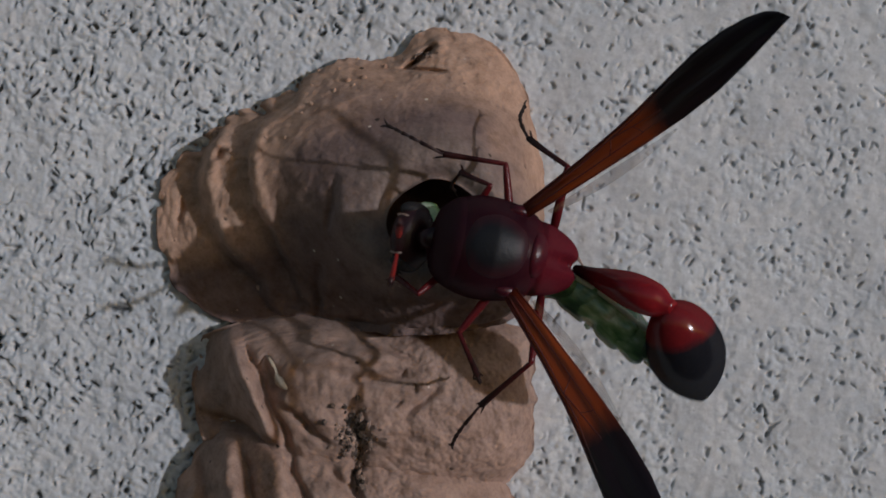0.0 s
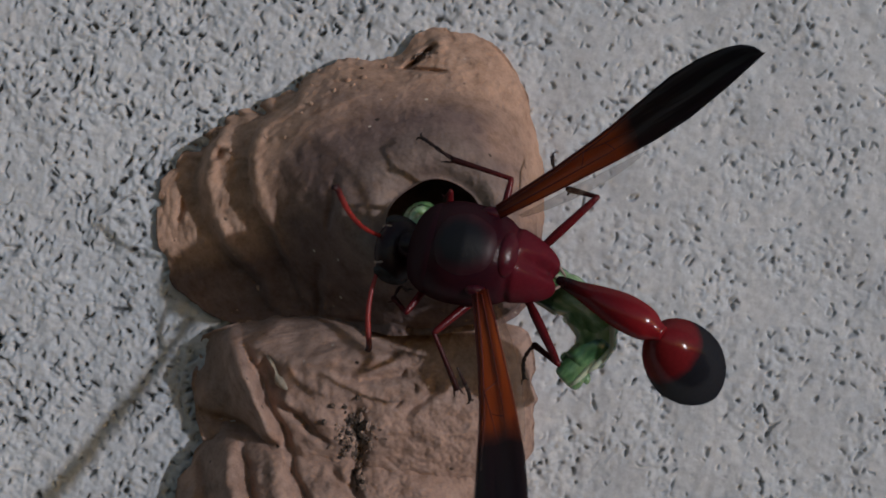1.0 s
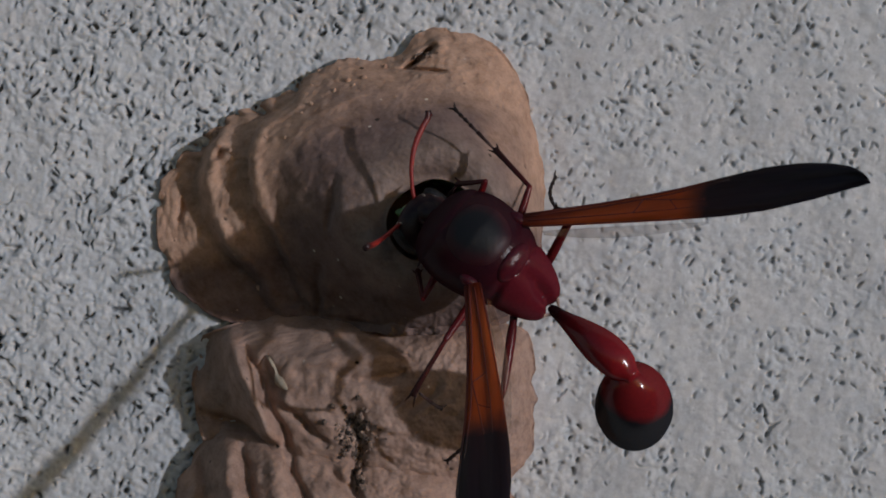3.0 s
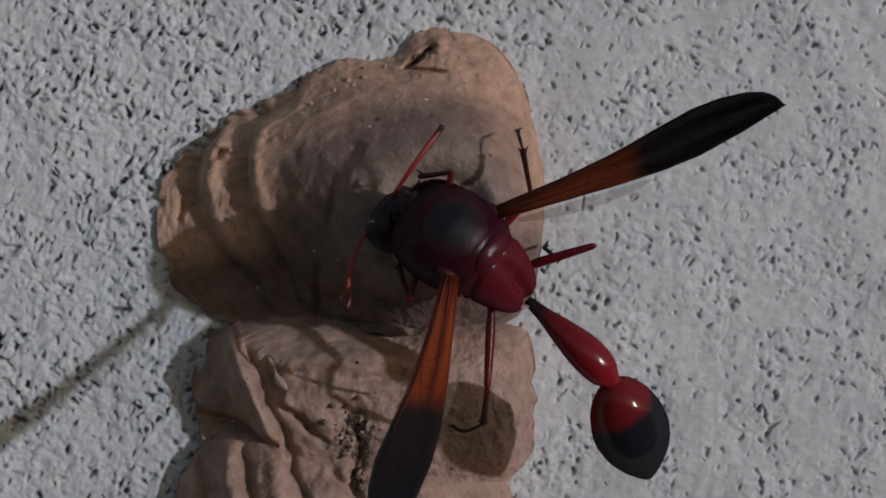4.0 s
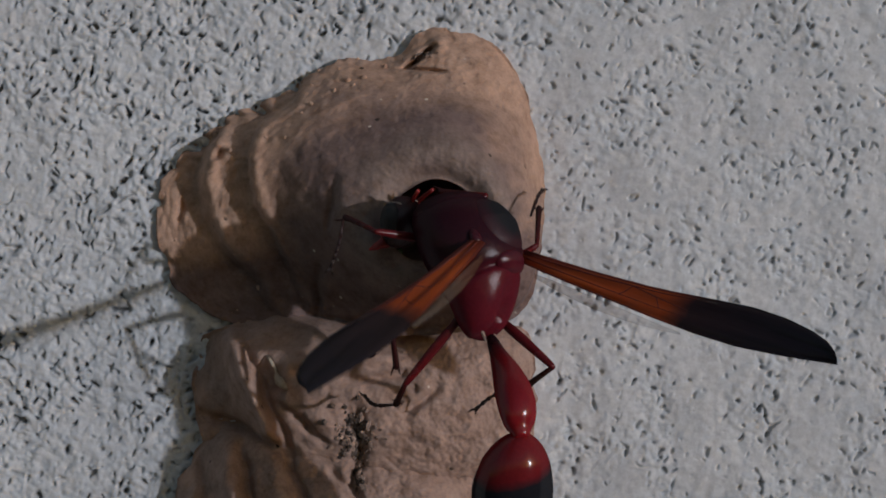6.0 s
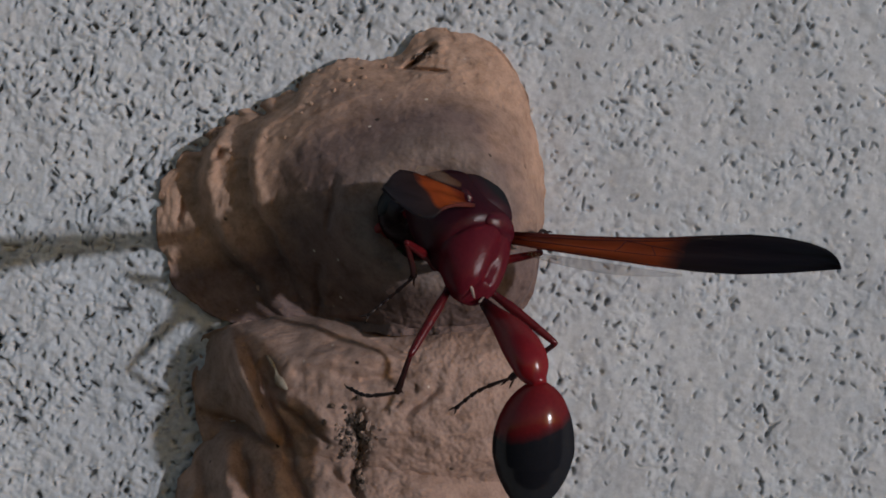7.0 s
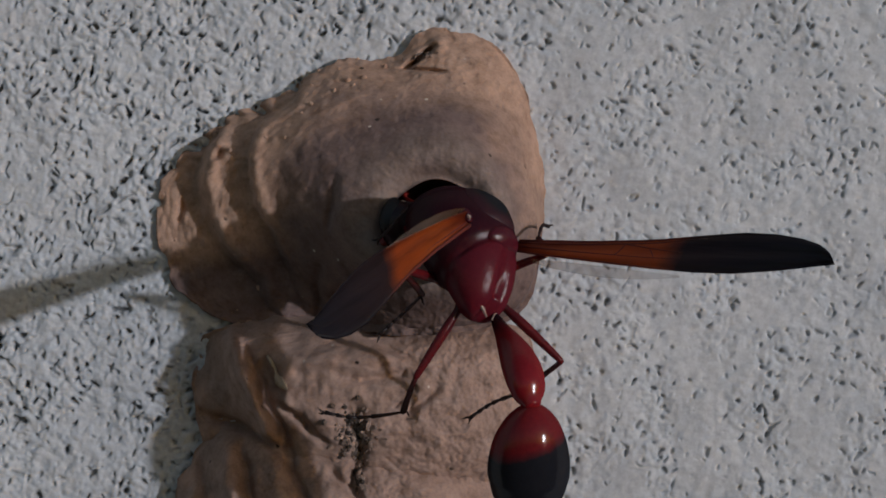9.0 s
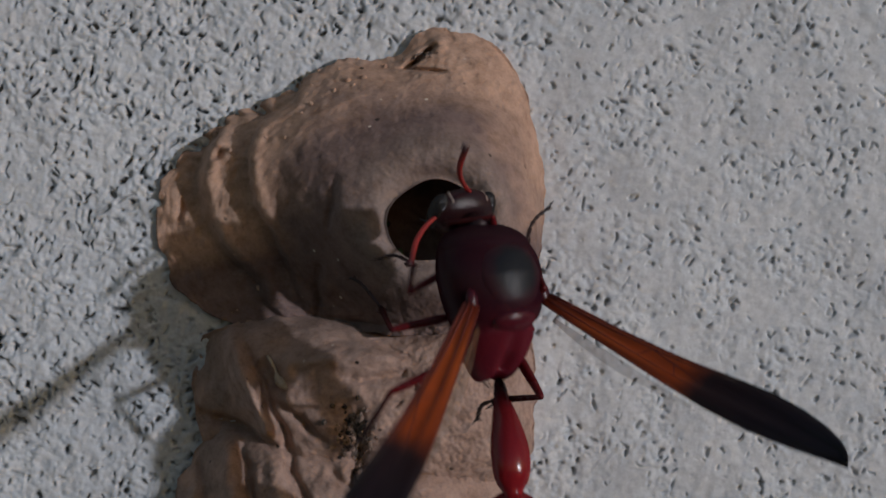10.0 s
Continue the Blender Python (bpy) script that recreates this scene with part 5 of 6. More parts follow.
    walk(legs["left_middle_leg"][2], [(0, mm(4.74, 2.37, -2, 4.37, 69.51, 68.29)), (0.5, mm(2.61, 2.54, -1.86, -20.47, 53.46, 75.02)), (1.25, mm(4.12, 0.73, -2.11, 50.81, 62.79, 111.6)), (2, mm(5.63, -1.09, -2.37, 113.8, 48.27, 139.31)), (2.5, mm(6.65, 0.67, -1.06, 27.01, 41.39, 124.09)), (2.7, mm(6.69, 0.5, -1.06, 31.63, 49.71, 126.76)), (3.35, mm(5.2, 0.13, -2.17, 76.45, 61.04, 96.05)), (4, mm(3.72, -0.24, -3.29, 146.71, 81.55, 95.88)), (5, mm(3.37, -0.71, -3.21, -96.2, 74.85, 157.34)), (5.25, mm(4.32, 0.01, -2.99, -154.04, 80.77, 166.29)), (5.5, mm(5.26, 0.72, -2.76, 97.48, 83.54, 124.06)), (6, mm(3.68, 0.47, -2.23, 75.92, 70.35, 159.41)), (6.5, mm(2.1, 0.23, -1.7, 48.15, 61.92, -169.62)), (7, mm(0.51, -0.02, -1.17, 19.26, 60.61, -138.58)), (7.5, mm(0.49, -0.37, -1.03, 27.47, 61.41, -108.26)), (8.5, mm(0.68, -1.01, -1.17, -7.39, 61.28, -175.15)), (8.7, mm(0.49, -0.07, -1.1, 19.73, 69.22, -141.37)), (9.5, mm(0.54, -0.45, -1.16, 30.55, 67.33, -112.48)), (10, mm(3.84, -1.5, -2.93, 11.77, 31.53, -66.9))])
    walk(legs["right_hind_leg"][0], [(0, mm(-2.42, -1.1, -1.65, -0.67, -30.99, -86.58)), (0.5, mm(-2.42, -1.1, -1.65, -0.6, -17.32, -92.27)), (1, mm(-2.42, -1.1, -1.65, -0.47, -11.7, -126.41)), (1.5, mm(-2.42, -1.1, -1.65, -0.62, -46.56, -131.81)), (2, mm(-2.42, -1.1, -1.65, -0.69, -44.87, -120.51)), (2.5, mm(-2.42, -1.1, -1.65, -0.7, -34.88, -87.34)), (2.7, mm(-2.42, -1.1, -1.65, -0.87, -50.5, -74.31)), (3.8, mm(-2.42, -1.1, -1.65, -0.47, -28.52, -133.33)), (4, mm(-2.42, -1.1, -1.65, -0.45, -27.18, -135.06)), (4.5, mm(-2.42, -1.1, -1.65, -0.51, -29.39, -128.3)), (5, mm(-2.42, -1.49, -1.3, 16, -18.49, 179.39)), (5.5, mm(-2.42, -1.62, -1.15, 22.83, -25.27, -179.22)), (5.7, mm(-2.42, -1.62, -1.15, 23.35, -26.85, 177.55)), (6.8, mm(-2.42, -1.75, -0.93, 21.45, -0.85, -137.86)), (7, mm(-2.42, -1.75, -0.93, 19.91, -12.29, -136.14)), (7.5, mm(-2.42, -1.75, -0.93, 20.76, -8.29, -137.94)), (8, mm(-2.42, -1.75, -0.93, 23.43, -13.33, -147.5)), (8.2, mm(-2.42, -1.75, -0.93, 25.62, -10.14, -156.04)), (8.5, mm(-2.42, -1.75, -0.93, 24.6, 8.06, -143.94)), (8.7, mm(-2.42, -1.75, -0.93, 21.39, 7.63, -133.77)), (9, mm(-2.42, -1.75, -0.93, 22.59, -1.44, -141.76)), (9.5, mm(-2.42, -1.75, -0.93, 26.86, 8.3, -153.97)), (10, mm(-2.42, -1.52, -1.27, 25.44, -48.63, 161))])
    walk(legs["right_hind_leg"][1], [(0, mm(4.4, 0, 0, 2.69, 65.2, 102.04)), (0.5, mm(4.4, -0, -0, 3.19, 69.38, 104.12)), (1, mm(4.4, 0, 0, 1.93, 56.32, 112.57)), (1.5, mm(4.4, -0, 0, 0.87, 33.46, 141.33)), (2, mm(4.4, -0, 0, 1.03, 31.07, 130.28)), (2.5, mm(4.4, 0, 0, 1.79, 54.6, 116.33)), (2.7, mm(4.4, -0, 0, 1.6, 57.51, 132.95)), (3.8, mm(4.4, 0, -0, 0.43, 34.95, 162.41)), (4, mm(4.4, -0, 0, 0.46, 41.22, 162.59)), (4.5, mm(4.4, 0, 0, 0.39, 43.93, 166.24)), (5, mm(4.4, -0, 0, 0.49, 59.64, 168.01)), (5.5, mm(4.4, 0, -0, 0.8, 59.02, 159.65)), (5.7, mm(4.4, 0, 0, 0.84, 51.07, 153.18)), (6.8, mm(4.4, 0, 0, 4.1, 73.96, 103.04)), (7, mm(4.4, 0, 0, 3.13, 71.49, 122.89)), (7.5, mm(4.4, -0, -0, 3.29, 69.91, 103.06)), (8, mm(4.4, 0, 0, 2.02, 61.92, 125.73)), (8.2, mm(4.4, -0, 0, 1.71, 61.29, 135.67)), (8.5, mm(4.4, -0, 0, 2.13, 57.51, 95.15)), (8.7, mm(4.4, 0, -0, 3.14, 68.9, 102.12)), (9, mm(4.4, 0, 0, 4.02, 74.2, 111.25)), (9.5, mm(4.4, -0, 0, 1.92, 59.84, 124.28)), (9.75, mm(4.4, -0, 0, 7.78, 44.96, 168.08)), (10, mm(4.4, 0, 0, -0.51, 31.11, -157.95))])
    walk(legs["right_hind_leg"][2], [(0, mm(4.03, 1.72, -3.81, -11.52, 80.11, 86.88)), (0.5, mm(4.04, 1.43, -3.93, -56.64, 79.69, 41.47)), (1, mm(3.51, 2.15, -3.49, -22.52, 39.29, 84.15)), (1.5, mm(1.66, 2.19, -2.32, -13.64, 36.25, 115.34)), (2, mm(2.07, 2.74, -2.17, -11.82, 24.65, 105.87)), (2.5, mm(3.32, 2.18, -3.42, -20.04, 66.26, 90.27)), (2.7, mm(2.86, 1.65, -3.54, -19.32, 71.51, 109.01)), (3.8, mm(1.12, 1.04, -2.41, -15.83, 40.31, 134.33)), (4, mm(1.39, 0.95, -2.77, -18.37, 43.25, 134.1)), (4.5, mm(1.46, 0.72, -2.91, -19.99, 47.34, 136.99)), (5, mm(2.32, 0.44, -3.62, 13.61, 51.84, -177.06)), (5.5, mm(2.37, 0.75, -3.6, -3.51, 47.87, 154.78)), (5.7, mm(2.04, 1.19, -3.27, 1.92, 43.8, 154.53)), (6.8, mm(4.14, 1.13, -4.04, 69.19, 55.93, 173.55)), (7, mm(3.68, 1.12, -3.98, 25.51, 61.22, 146.11)), (7.5, mm(4.07, 1.41, -3.94, 63.02, 60.5, 168.89)), (8, mm(3.25, 1.6, -3.71, 35.95, 56, 164.64)), (8.2, mm(2.96, 1.41, -3.68, 32.6, 54.59, 171.14)), (8.5, mm(4.2, 2.25, -3.54, -101.74, 70.32, -22.05)), (8.7, mm(4.08, 1.48, -3.92, -139.77, 65.75, -49.3)), (9, mm(3.99, 1.07, -4.04, 33.24, 66.02, 141.42)), (9.5, mm(3.21, 1.74, -3.63, -178.14, 55.24, -56.98)), (9.75, mm(2.14, 0.2, -2.9, 40.23, 76.44, -164.05)), (10, mm(1.07, -1.35, -2.17, -11.45, 36.4, -178.7))])
    walk(legs["left_hind_leg"][0], [(0, mm(-2.42, 1.1, -1.65, 0.61, -19.08, 88.78)), (0.5, mm(-2.42, 1.1, -1.65, 0.57, -5.42, 82.44)), (1, mm(-2.42, 1.1, -1.65, 0.49, -17.63, 125.8)), (1.5, mm(-2.42, 1.1, -1.65, 0.55, -32.34, 125.99)), (2, mm(-2.42, 1.1, -1.65, 0.44, 8.71, 130.15)), (2.5, mm(-2.42, 1.1, -1.65, 0.57, -31.15, 121.32)), (2.7, mm(-2.42, 1.1, -1.65, 0.52, -14.53, 117.71)), (3.8, mm(-2.42, 1.1, -1.65, 0.5, 15.9, 123.3)), (4, mm(-2.42, 1.1, -1.65, 0.5, 14.41, 122.47)), (4.5, mm(-2.42, 1.1, -1.65, 0.47, 12.75, 127.06)), (5, mm(-2.42, 0.63, -1.88, 8.61, 20.99, 122.09)), (5.5, mm(-2.42, 0.44, -1.94, 18.62, 42.8, 140.16)), (5.7, mm(-2.42, 0.44, -1.94, 24.28, 56.97, 145.91)), (6.8, mm(-2.42, 0.18, -1.97, 53.23, 66.67, 177.68)), (7, mm(-2.42, 0.18, -1.97, 35.56, 50.34, 165)), (7.5, mm(-2.42, 0.18, -1.97, 32.43, 51.71, 155.74)), (8, mm(-2.42, 0.18, -1.97, 52.61, 65.65, 178.47)), (8.2, mm(-2.42, 0.18, -1.97, 49.77, 66.35, 172.39)), (8.5, mm(-2.42, 0.18, -1.97, 29.46, 74.74, 131.29)), (8.7, mm(-2.42, 0.18, -1.97, -6.17, 77.04, 80.24)), (9, mm(-2.42, 0.18, -1.97, 47.99, 68.59, 165.99)), (9.5, mm(-2.42, 0.18, -1.97, 0.48, 72.82, 89.52)), (10, mm(-2.42, 0.59, -1.89, 5.78, 28.13, 108.24))])
    walk(legs["left_hind_leg"][1], [(0, mm(4.4, -0, 0, -1.47, 55.7, -47.35)), (0.5, mm(4.4, 0, -0, -0.29, 38.2, -11.85)), (0.75, mm(4.4, 0, 0, 1.67, 39.96, -90.02)), (1, mm(4.4, 0, 0, -0.25, 41.78, -170.68)), (1.5, mm(4.4, 0, 0, -0.94, 51.93, -150.45)), (1.75, mm(4.4, 0, 0, -7.58, 59.42, -113.63)), (2, mm(4.4, 0, -0, -2.7, 67.5, -66.93)), (2.5, mm(4.4, 0, 0, -3.09, 70.25, -68.5)), (2.7, mm(4.4, 0, 0, -2.36, 68.29, -51.9)), (3.8, mm(4.4, -0, 0, -0.03, 62.3, -0.72)), (4, mm(4.4, 0, 0, 0.02, 63.59, 0.52)), (4.5, mm(4.4, 0, 0, 0.12, 57.81, 3.4)), (5, mm(4.4, 0, -0, 2.39, 72.31, 41.57)), (5.5, mm(4.4, 0, 0, 1.05, 80.03, 10.2)), (5.7, mm(4.4, 0, 0, 1.1, 71.17, 19.15)), (6.8, mm(4.4, 0, 0, -0.06, 64.47, -1.46)), (7, mm(4.4, -0, 0, 2.02, 82.91, 14.54)), (7.5, mm(4.4, 0, 0, -1, 79.32, -10.26)), (8, mm(4.4, 0, -0, -0.21, 66.33, -4.43)), (8.2, mm(4.4, 0, 0, -0.58, 66.86, -11.94)), (8.5, mm(4.4, 0, 0, -1.84, 55.87, -65.53)), (8.7, mm(4.4, 0, 0, -1.28, 40.74, -58.56)), (9, mm(4.4, 0, 0, -0.73, 63.01, -17.52)), (9.5, mm(4.4, 0, -0, -1.66, 49.73, -71)), (9.75, mm(4.4, -0, -0, -1.36, 51.41, -20.6)), (10, mm(4.4, -0, 0, 0.95, 52.31, 31.39))])
    walk(legs["left_hind_leg"][2], [(0, mm(6, -1.74, -3.47, 9.52, 60.88, -34.24)), (0.5, mm(7.63, -0.68, -2.6, -18.97, 62.65, -38.99)), (0.75, mm(4.47, -0.59, -2.7, 4.85, 59.19, -85.61)), (1, mm(1.31, -0.51, -2.8, 27.18, 65.43, -133.28)), (1.5, mm(2.15, -1.28, -3.31, -4.29, 62.58, -154.58)), (1.75, mm(3.59, -1.38, -3.59, 8.34, 48.35, -101.14)), (2, mm(5.03, -1.48, -3.88, 1.5, 33.33, -62.72)), (2.5, mm(4.92, -1.32, -3.95, -13.13, 56.89, -78.7)), (2.7, mm(5.36, -1.22, -3.9, 2.66, 45.49, -46.78)), (3.8, mm(6.35, -0.02, -3.72, -54.18, 60.14, -63.66)), (4, mm(6.27, 0.02, -3.76, -50.02, 62.52, -56.4)), (4.5, mm(6.63, 0.13, -3.55, -56.03, 60.16, -64.74)), (5, mm(5.36, 0.85, -4, -129.54, 70.69, -96.59)), (5.5, mm(5.12, 0.13, -4.14, -76.63, 75.46, -69.31)), (5.7, mm(5.68, 0.44, -3.98, -50.48, 73.09, -35.44)), (6.8, mm(6.21, -0.05, -3.79, -50.54, 20.87, -52.96)), (7, mm(4.9, 0.13, -4.17, -83.79, 53.38, -74.16)), (7.5, mm(5.17, -0.14, -4.13, -68.23, 19.77, -67.08)), (8, mm(6.08, -0.13, -3.85, -65.76, -7.96, -47.78)), (8.2, mm(6.01, -0.34, -3.86, -67.71, -10.67, -48.92)), (8.35, mm(5.7, -1.24, -3.67, -35.19, 17, -65.72)), (8.5, mm(5.38, -2.15, -3.48, -1.08, 49.25, -64.62)), (8.7, mm(6.06, -2.72, -2.74, -13.3, 19.21, -75.46)), (9, mm(6.22, -0.57, -3.74, -63.64, -14.51, -47.49)), (9.25, mm(5.75, -1.57, -3.47, -30.45, 9.71, -65.24)), (9.5, mm(5.28, -2.57, -3.2, 0.9, 39.57, -67.72)), (9.75, mm(5.94, -0.61, -3.26, -10.9, 49.75, -29.35)), (10, mm(6.59, 1.34, -3.32, -9.45, 62.9, 18.59))])
    walk(right_antenna, [(0, mm(5.3, -0.45, -2.10, -81.77, -83.35, -8.29)), (0.5, mm(5.3, -0.45, -2.10, -77.34, -40.94, -18.92)), (1, mm(5.3, -0.45, -2.10, -65.22, -54.13, -29.67)), (1.5, mm(5.3, -0.45, -2.80, -53.07, -21.39, -64.11)), (2, mm(5.3, -0.45, -2.80, -33.75, -54.56, -61.44)), (2.5, mm(5.3, -0.45, -2.80, -28.88, -51.87, -66.55)), (2.7, mm(5.3, -0.45, -2.80, -58.23, -16.37, -65.52)), (3.8, mm(5.3, -0.45, -2.80, -37.34, -24.37, -72.52)), (4, mm(5.3, -0.45, -2.80, 6.85, -20.51, -92.41)), (4.5, mm(5.3, -0.45, -2.80, -17.1, -65.77, -74.33)), (4.75, mm(5.3, -0.59, -1.35, -90.97, -11.95, -22.54)), (5, mm(5.3, -0.8, -1.24, -141.56, 42.76, -53.64)), (5.5, mm(5.3, -0.93, -1.15, -169.67, 39.81, -80.28)), (7.5, mm(5.3, -1.06, -1.01, -135.71, 21.13, -42.85)), (9.5, mm(5.3, -1.06, -1.01, -120.33, 1.26, -19.83)), (9.75, mm(5.3, -0.83, -1.21, -112.92, -28.07, 6.64)), (10, mm(5.3, -0.83, -1.21, -142.64, -53.66, 51.85))])
    walk(left_antenna, [(0, mm(5.3, 0.45, -2.10, -166.8, -66.86, 77.83)), (0.5, mm(5.3, 0.45, -2.10, -119.16, -6.66, 78.26)), (0.75, mm(5.3, 0.45, -2.10, -45.45, 8.37, 80.59)), (1, mm(5.3, 0.45, -2.10, 30.68, 10.03, 95.9)), (1.25, mm(5.3, 0.45, -2.80, 93.72, -12.16, 114.43)), (1.5, mm(5.3, 0.45, -2.80, 163.19, -38.22, 100.59)), (2, mm(5.3, 0.45, -2.80, -170.79, -42.37, 83.77)), (2.25, mm(5.3, 0.45, -2.80, 126.56, -23.39, 105.77)), (2.5, mm(5.3, 0.45, -2.80, 77.09, 2.45, 100.55)), (2.6, mm(5.3, 0.45, -2.80, 126.62, -31.49, 107.42)), (2.7, mm(5.3, 0.45, -2.80, -155.96, -53.62, 70.25)), (3.35, mm(5.3, 0.45, -2.80, 110.63, -28.46, 122.29)), (4, mm(5.3, 0.45, -2.80, 55.02, 15.34, 110.71)), (5, mm(5.3, 0.07, -1.47, 132.45, 70.54, -139.83)), (5.5, mm(5.3, -0.08, -1.47, 172.18, 40.89, -97.42)), (9.5, mm(5.3, -0.28, -1.44, -138.69, 14.21, -50.94)), (9.67, mm(5.3, 0.03, -1.47, -171.78, 58.42, -110.89)), (9.83, mm(5.3, 0.03, -1.47, 126.37, 35.84, 167.26)), (10, mm(5.3, 0.03, -1.47, 121.56, -9.57, 132.47))])
    walk(segments[0], [(0, mm(11.87, -12.07, 1494.26, 94.56, 27.48, 14.22)), (0.25, mm(10.92, -12.53, 1493.03, 113.32, 77.61, 27.81)), (0.5, mm(9.97, -13, 1491.79, -89.8, 50.71, 180)), (1, mm(6.93, -12.5, 1493.87, -89.59, 45, 180)), (1.5, mm(5.43, -12.3, 1495.31, -90.49, 70.02, 180)), (1.75, mm(1.87, -10.66, 1498.65, -113.69, 10.45, -148.38)), (2, mm(-1.68, -9.02, 1501.98, -166.87, -21.88, -93.45)), (2.7, mm(-1.68, -9.02, 1501.98, -166.87, -21.88, -93.45)), (3.6, mm(0.63, -5.76, 1501.2, -113.45, 13.05, -148.3)), (4.5, mm(2.94, -2.5, 1500.42, -90.65, 74.71, 180)), (10, mm(2.94, -2.5, 1500.42, -90.65, 74.71, 180))])
    walk(segments[1], [(0, mm(11.06, -12.27, 1494.7, 94.56, 27.48, 14.22)), (0.25, mm(10.8, -12.64, 1493.67, 104.91, 72.1, 19.55)), (0.5, mm(10.55, -13, 1492.63, -90.22, 62.53, 180)), (1, mm(7.66, -12.5, 1494.6, -89.59, 45, 180)), (1.5, mm(5.65, -12.28, 1496.19, -72.48, 81.31, -161.4)), (1.67, mm(3.23, -10.9, 1498, -100.43, 37.35, -156.21)), (1.83, mm(0.8, -9.52, 1499.82, -125.62, -1.26, -133.41)), (2, mm(-1.63, -8.14, 1501.63, -166.87, -21.88, -93.45)), (2.7, mm(-1.63, -8.14, 1501.63, -166.87, -21.88, -93.45)), (3.3, mm(-0.06, -6.26, 1501.54, -126.27, -0.17, -134.39)), (3.9, mm(1.51, -4.38, 1501.44, -102.75, 39.49, -158.56)), (4.5, mm(3.08, -2.5, 1501.35, -90.98, 84.48, 180)), (10, mm(3.08, -2.5, 1501.35, -90.98, 84.48, 180))])
    walk(segments[2], [(0, mm(10.02, -12.45, 1495.36, 91.45, 35.75, 6.02)), (0.5, mm(10.63, -13, 1493.69, 88.37, 71.59, 0)), (1, mm(8.04, -12.5, 1495.55, 88.81, 88.34, 0)), (1.5, mm(5.44, -12.15, 1497.26, 72.03, 57.11, -18.94)), (1.67, mm(3.13, -10.44, 1498.57, -58.95, 63.22, -119.57)), (1.83, mm(0.82, -8.72, 1499.88, -102.79, 18.33, -127.34)), (2, mm(-1.5, -7.01, 1501.19, -141.5, -19.92, -102.77)), (2.7, mm(-1.5, -7.01, 1501.19, -141.5, -19.92, -102.77)), (3.3, mm(-0, -5.51, 1501.65, -109.11, 13.54, -132.91)), (3.9, mm(1.49, -4, 1502.1, -87.76, 56.76, -147.79)), (4.5, mm(2.98, -2.5, 1502.56, 88.5, 77.01, 0)), (10, mm(2.98, -2.5, 1502.56, 88.5, 77.01, 0))])
    walk(segments[3], [(0, mm(9.05, -12.5, 1496.13, 87.95, 40.6, 0)), (0.5, mm(10.16, -12.98, 1494.81, 84.33, 62.23, -4.36)), (1, mm(7.64, -12.47, 1496.55, 82.99, 52.05, -6.39)), (1.5, mm(4.61, -11.98, 1498.06, 84, 30.51, -7.69)), (1.67, mm(2.75, -10, 1499, 16.6, 69.19, -59.16)), (1.83, mm(0.89, -8.01, 1499.94, -71.82, 38.71, -132.24)), (2, mm(-0.96, -6.03, 1500.88, -97.05, -9.57, -134)), (2.7, mm(-0.96, -6.03, 1500.88, -97.05, -9.57, -134)), (3.6, mm(0.76, -4.26, 1502.28, -70.7, 53.9, -138.32)), (4.5, mm(2.49, -2.5, 1503.68, 88.11, 57.51, 0)), (10, mm(2.49, -2.5, 1503.68, 88.11, 57.51, 0))])
    walk(segments[4], [(0, mm(8.09, -12.44, 1496.91, 83.55, 36.61, -7.31)), (0.5, mm(9.45, -12.86, 1495.79, 77.91, 45.15, -14.02)), (1, mm(6.76, -12.3, 1497.34, 80.79, 28.16, -14.77)), (1.5, mm(3.5, -11.86, 1498.59, 86.02, 22.22, -5.14)), (1.67, mm(2.31, -9.63, 1499.29, 33.02, 67.28, -43.38)), (1.83, mm(1.11, -7.41, 1499.99, -69.66, 42.75, -132.69)), (2, mm(-0.08, -5.18, 1500.69, -94.72, -8.02, -137.71)), (2.7, mm(-0.08, -5.18, 1500.69, -94.72, -8.02, -137.71)), (3.6, mm(0.79, -3.84, 1502.63, -58.24, 62.5, -127.26)), (4.5, mm(1.67, -2.5, 1504.57, 87.94, 37.99, 0)), (10, mm(1.67, -2.5, 1504.57, 87.94, 37.99, 0))])
    walk(segments[5], [(0, mm(7.08, -12.25, 1497.61, 80.39, 32.2, -13.89)), (0.5, mm(8.57, -12.63, 1496.63, 78.28, 39.59, -14.9)), (1, mm(5.69, -12.06, 1497.93, 82.99, 27.88, -10.45)), (1.5, mm(2.36, -11.76, 1499.09, 85.83, 25.53, -4.9)), (1.67, mm(1.85, -9.29, 1499.57, 29.02, 69.02, -47.32)), (1.83, mm(1.34, -6.82, 1500.04, -70.77, 41.98, -133.79)), (2, mm(0.83, -4.35, 1500.52, -94.72, -8.02, -137.71)), (2.7, mm(0.83, -4.35, 1500.52, -94.72, -8.02, -137.71)), (3.3, mm(0.75, -3.73, 1502.06, -71.15, 44.86, -132.69)), (3.9, mm(0.67, -3.12, 1503.6, 42.06, 67.52, -31.86)), (4.5, mm(0.59, -2.5, 1505.15, 88.01, 18.47, 0)), (10, mm(0.59, -2.5, 1505.15, 88.01, 18.47, 0))])
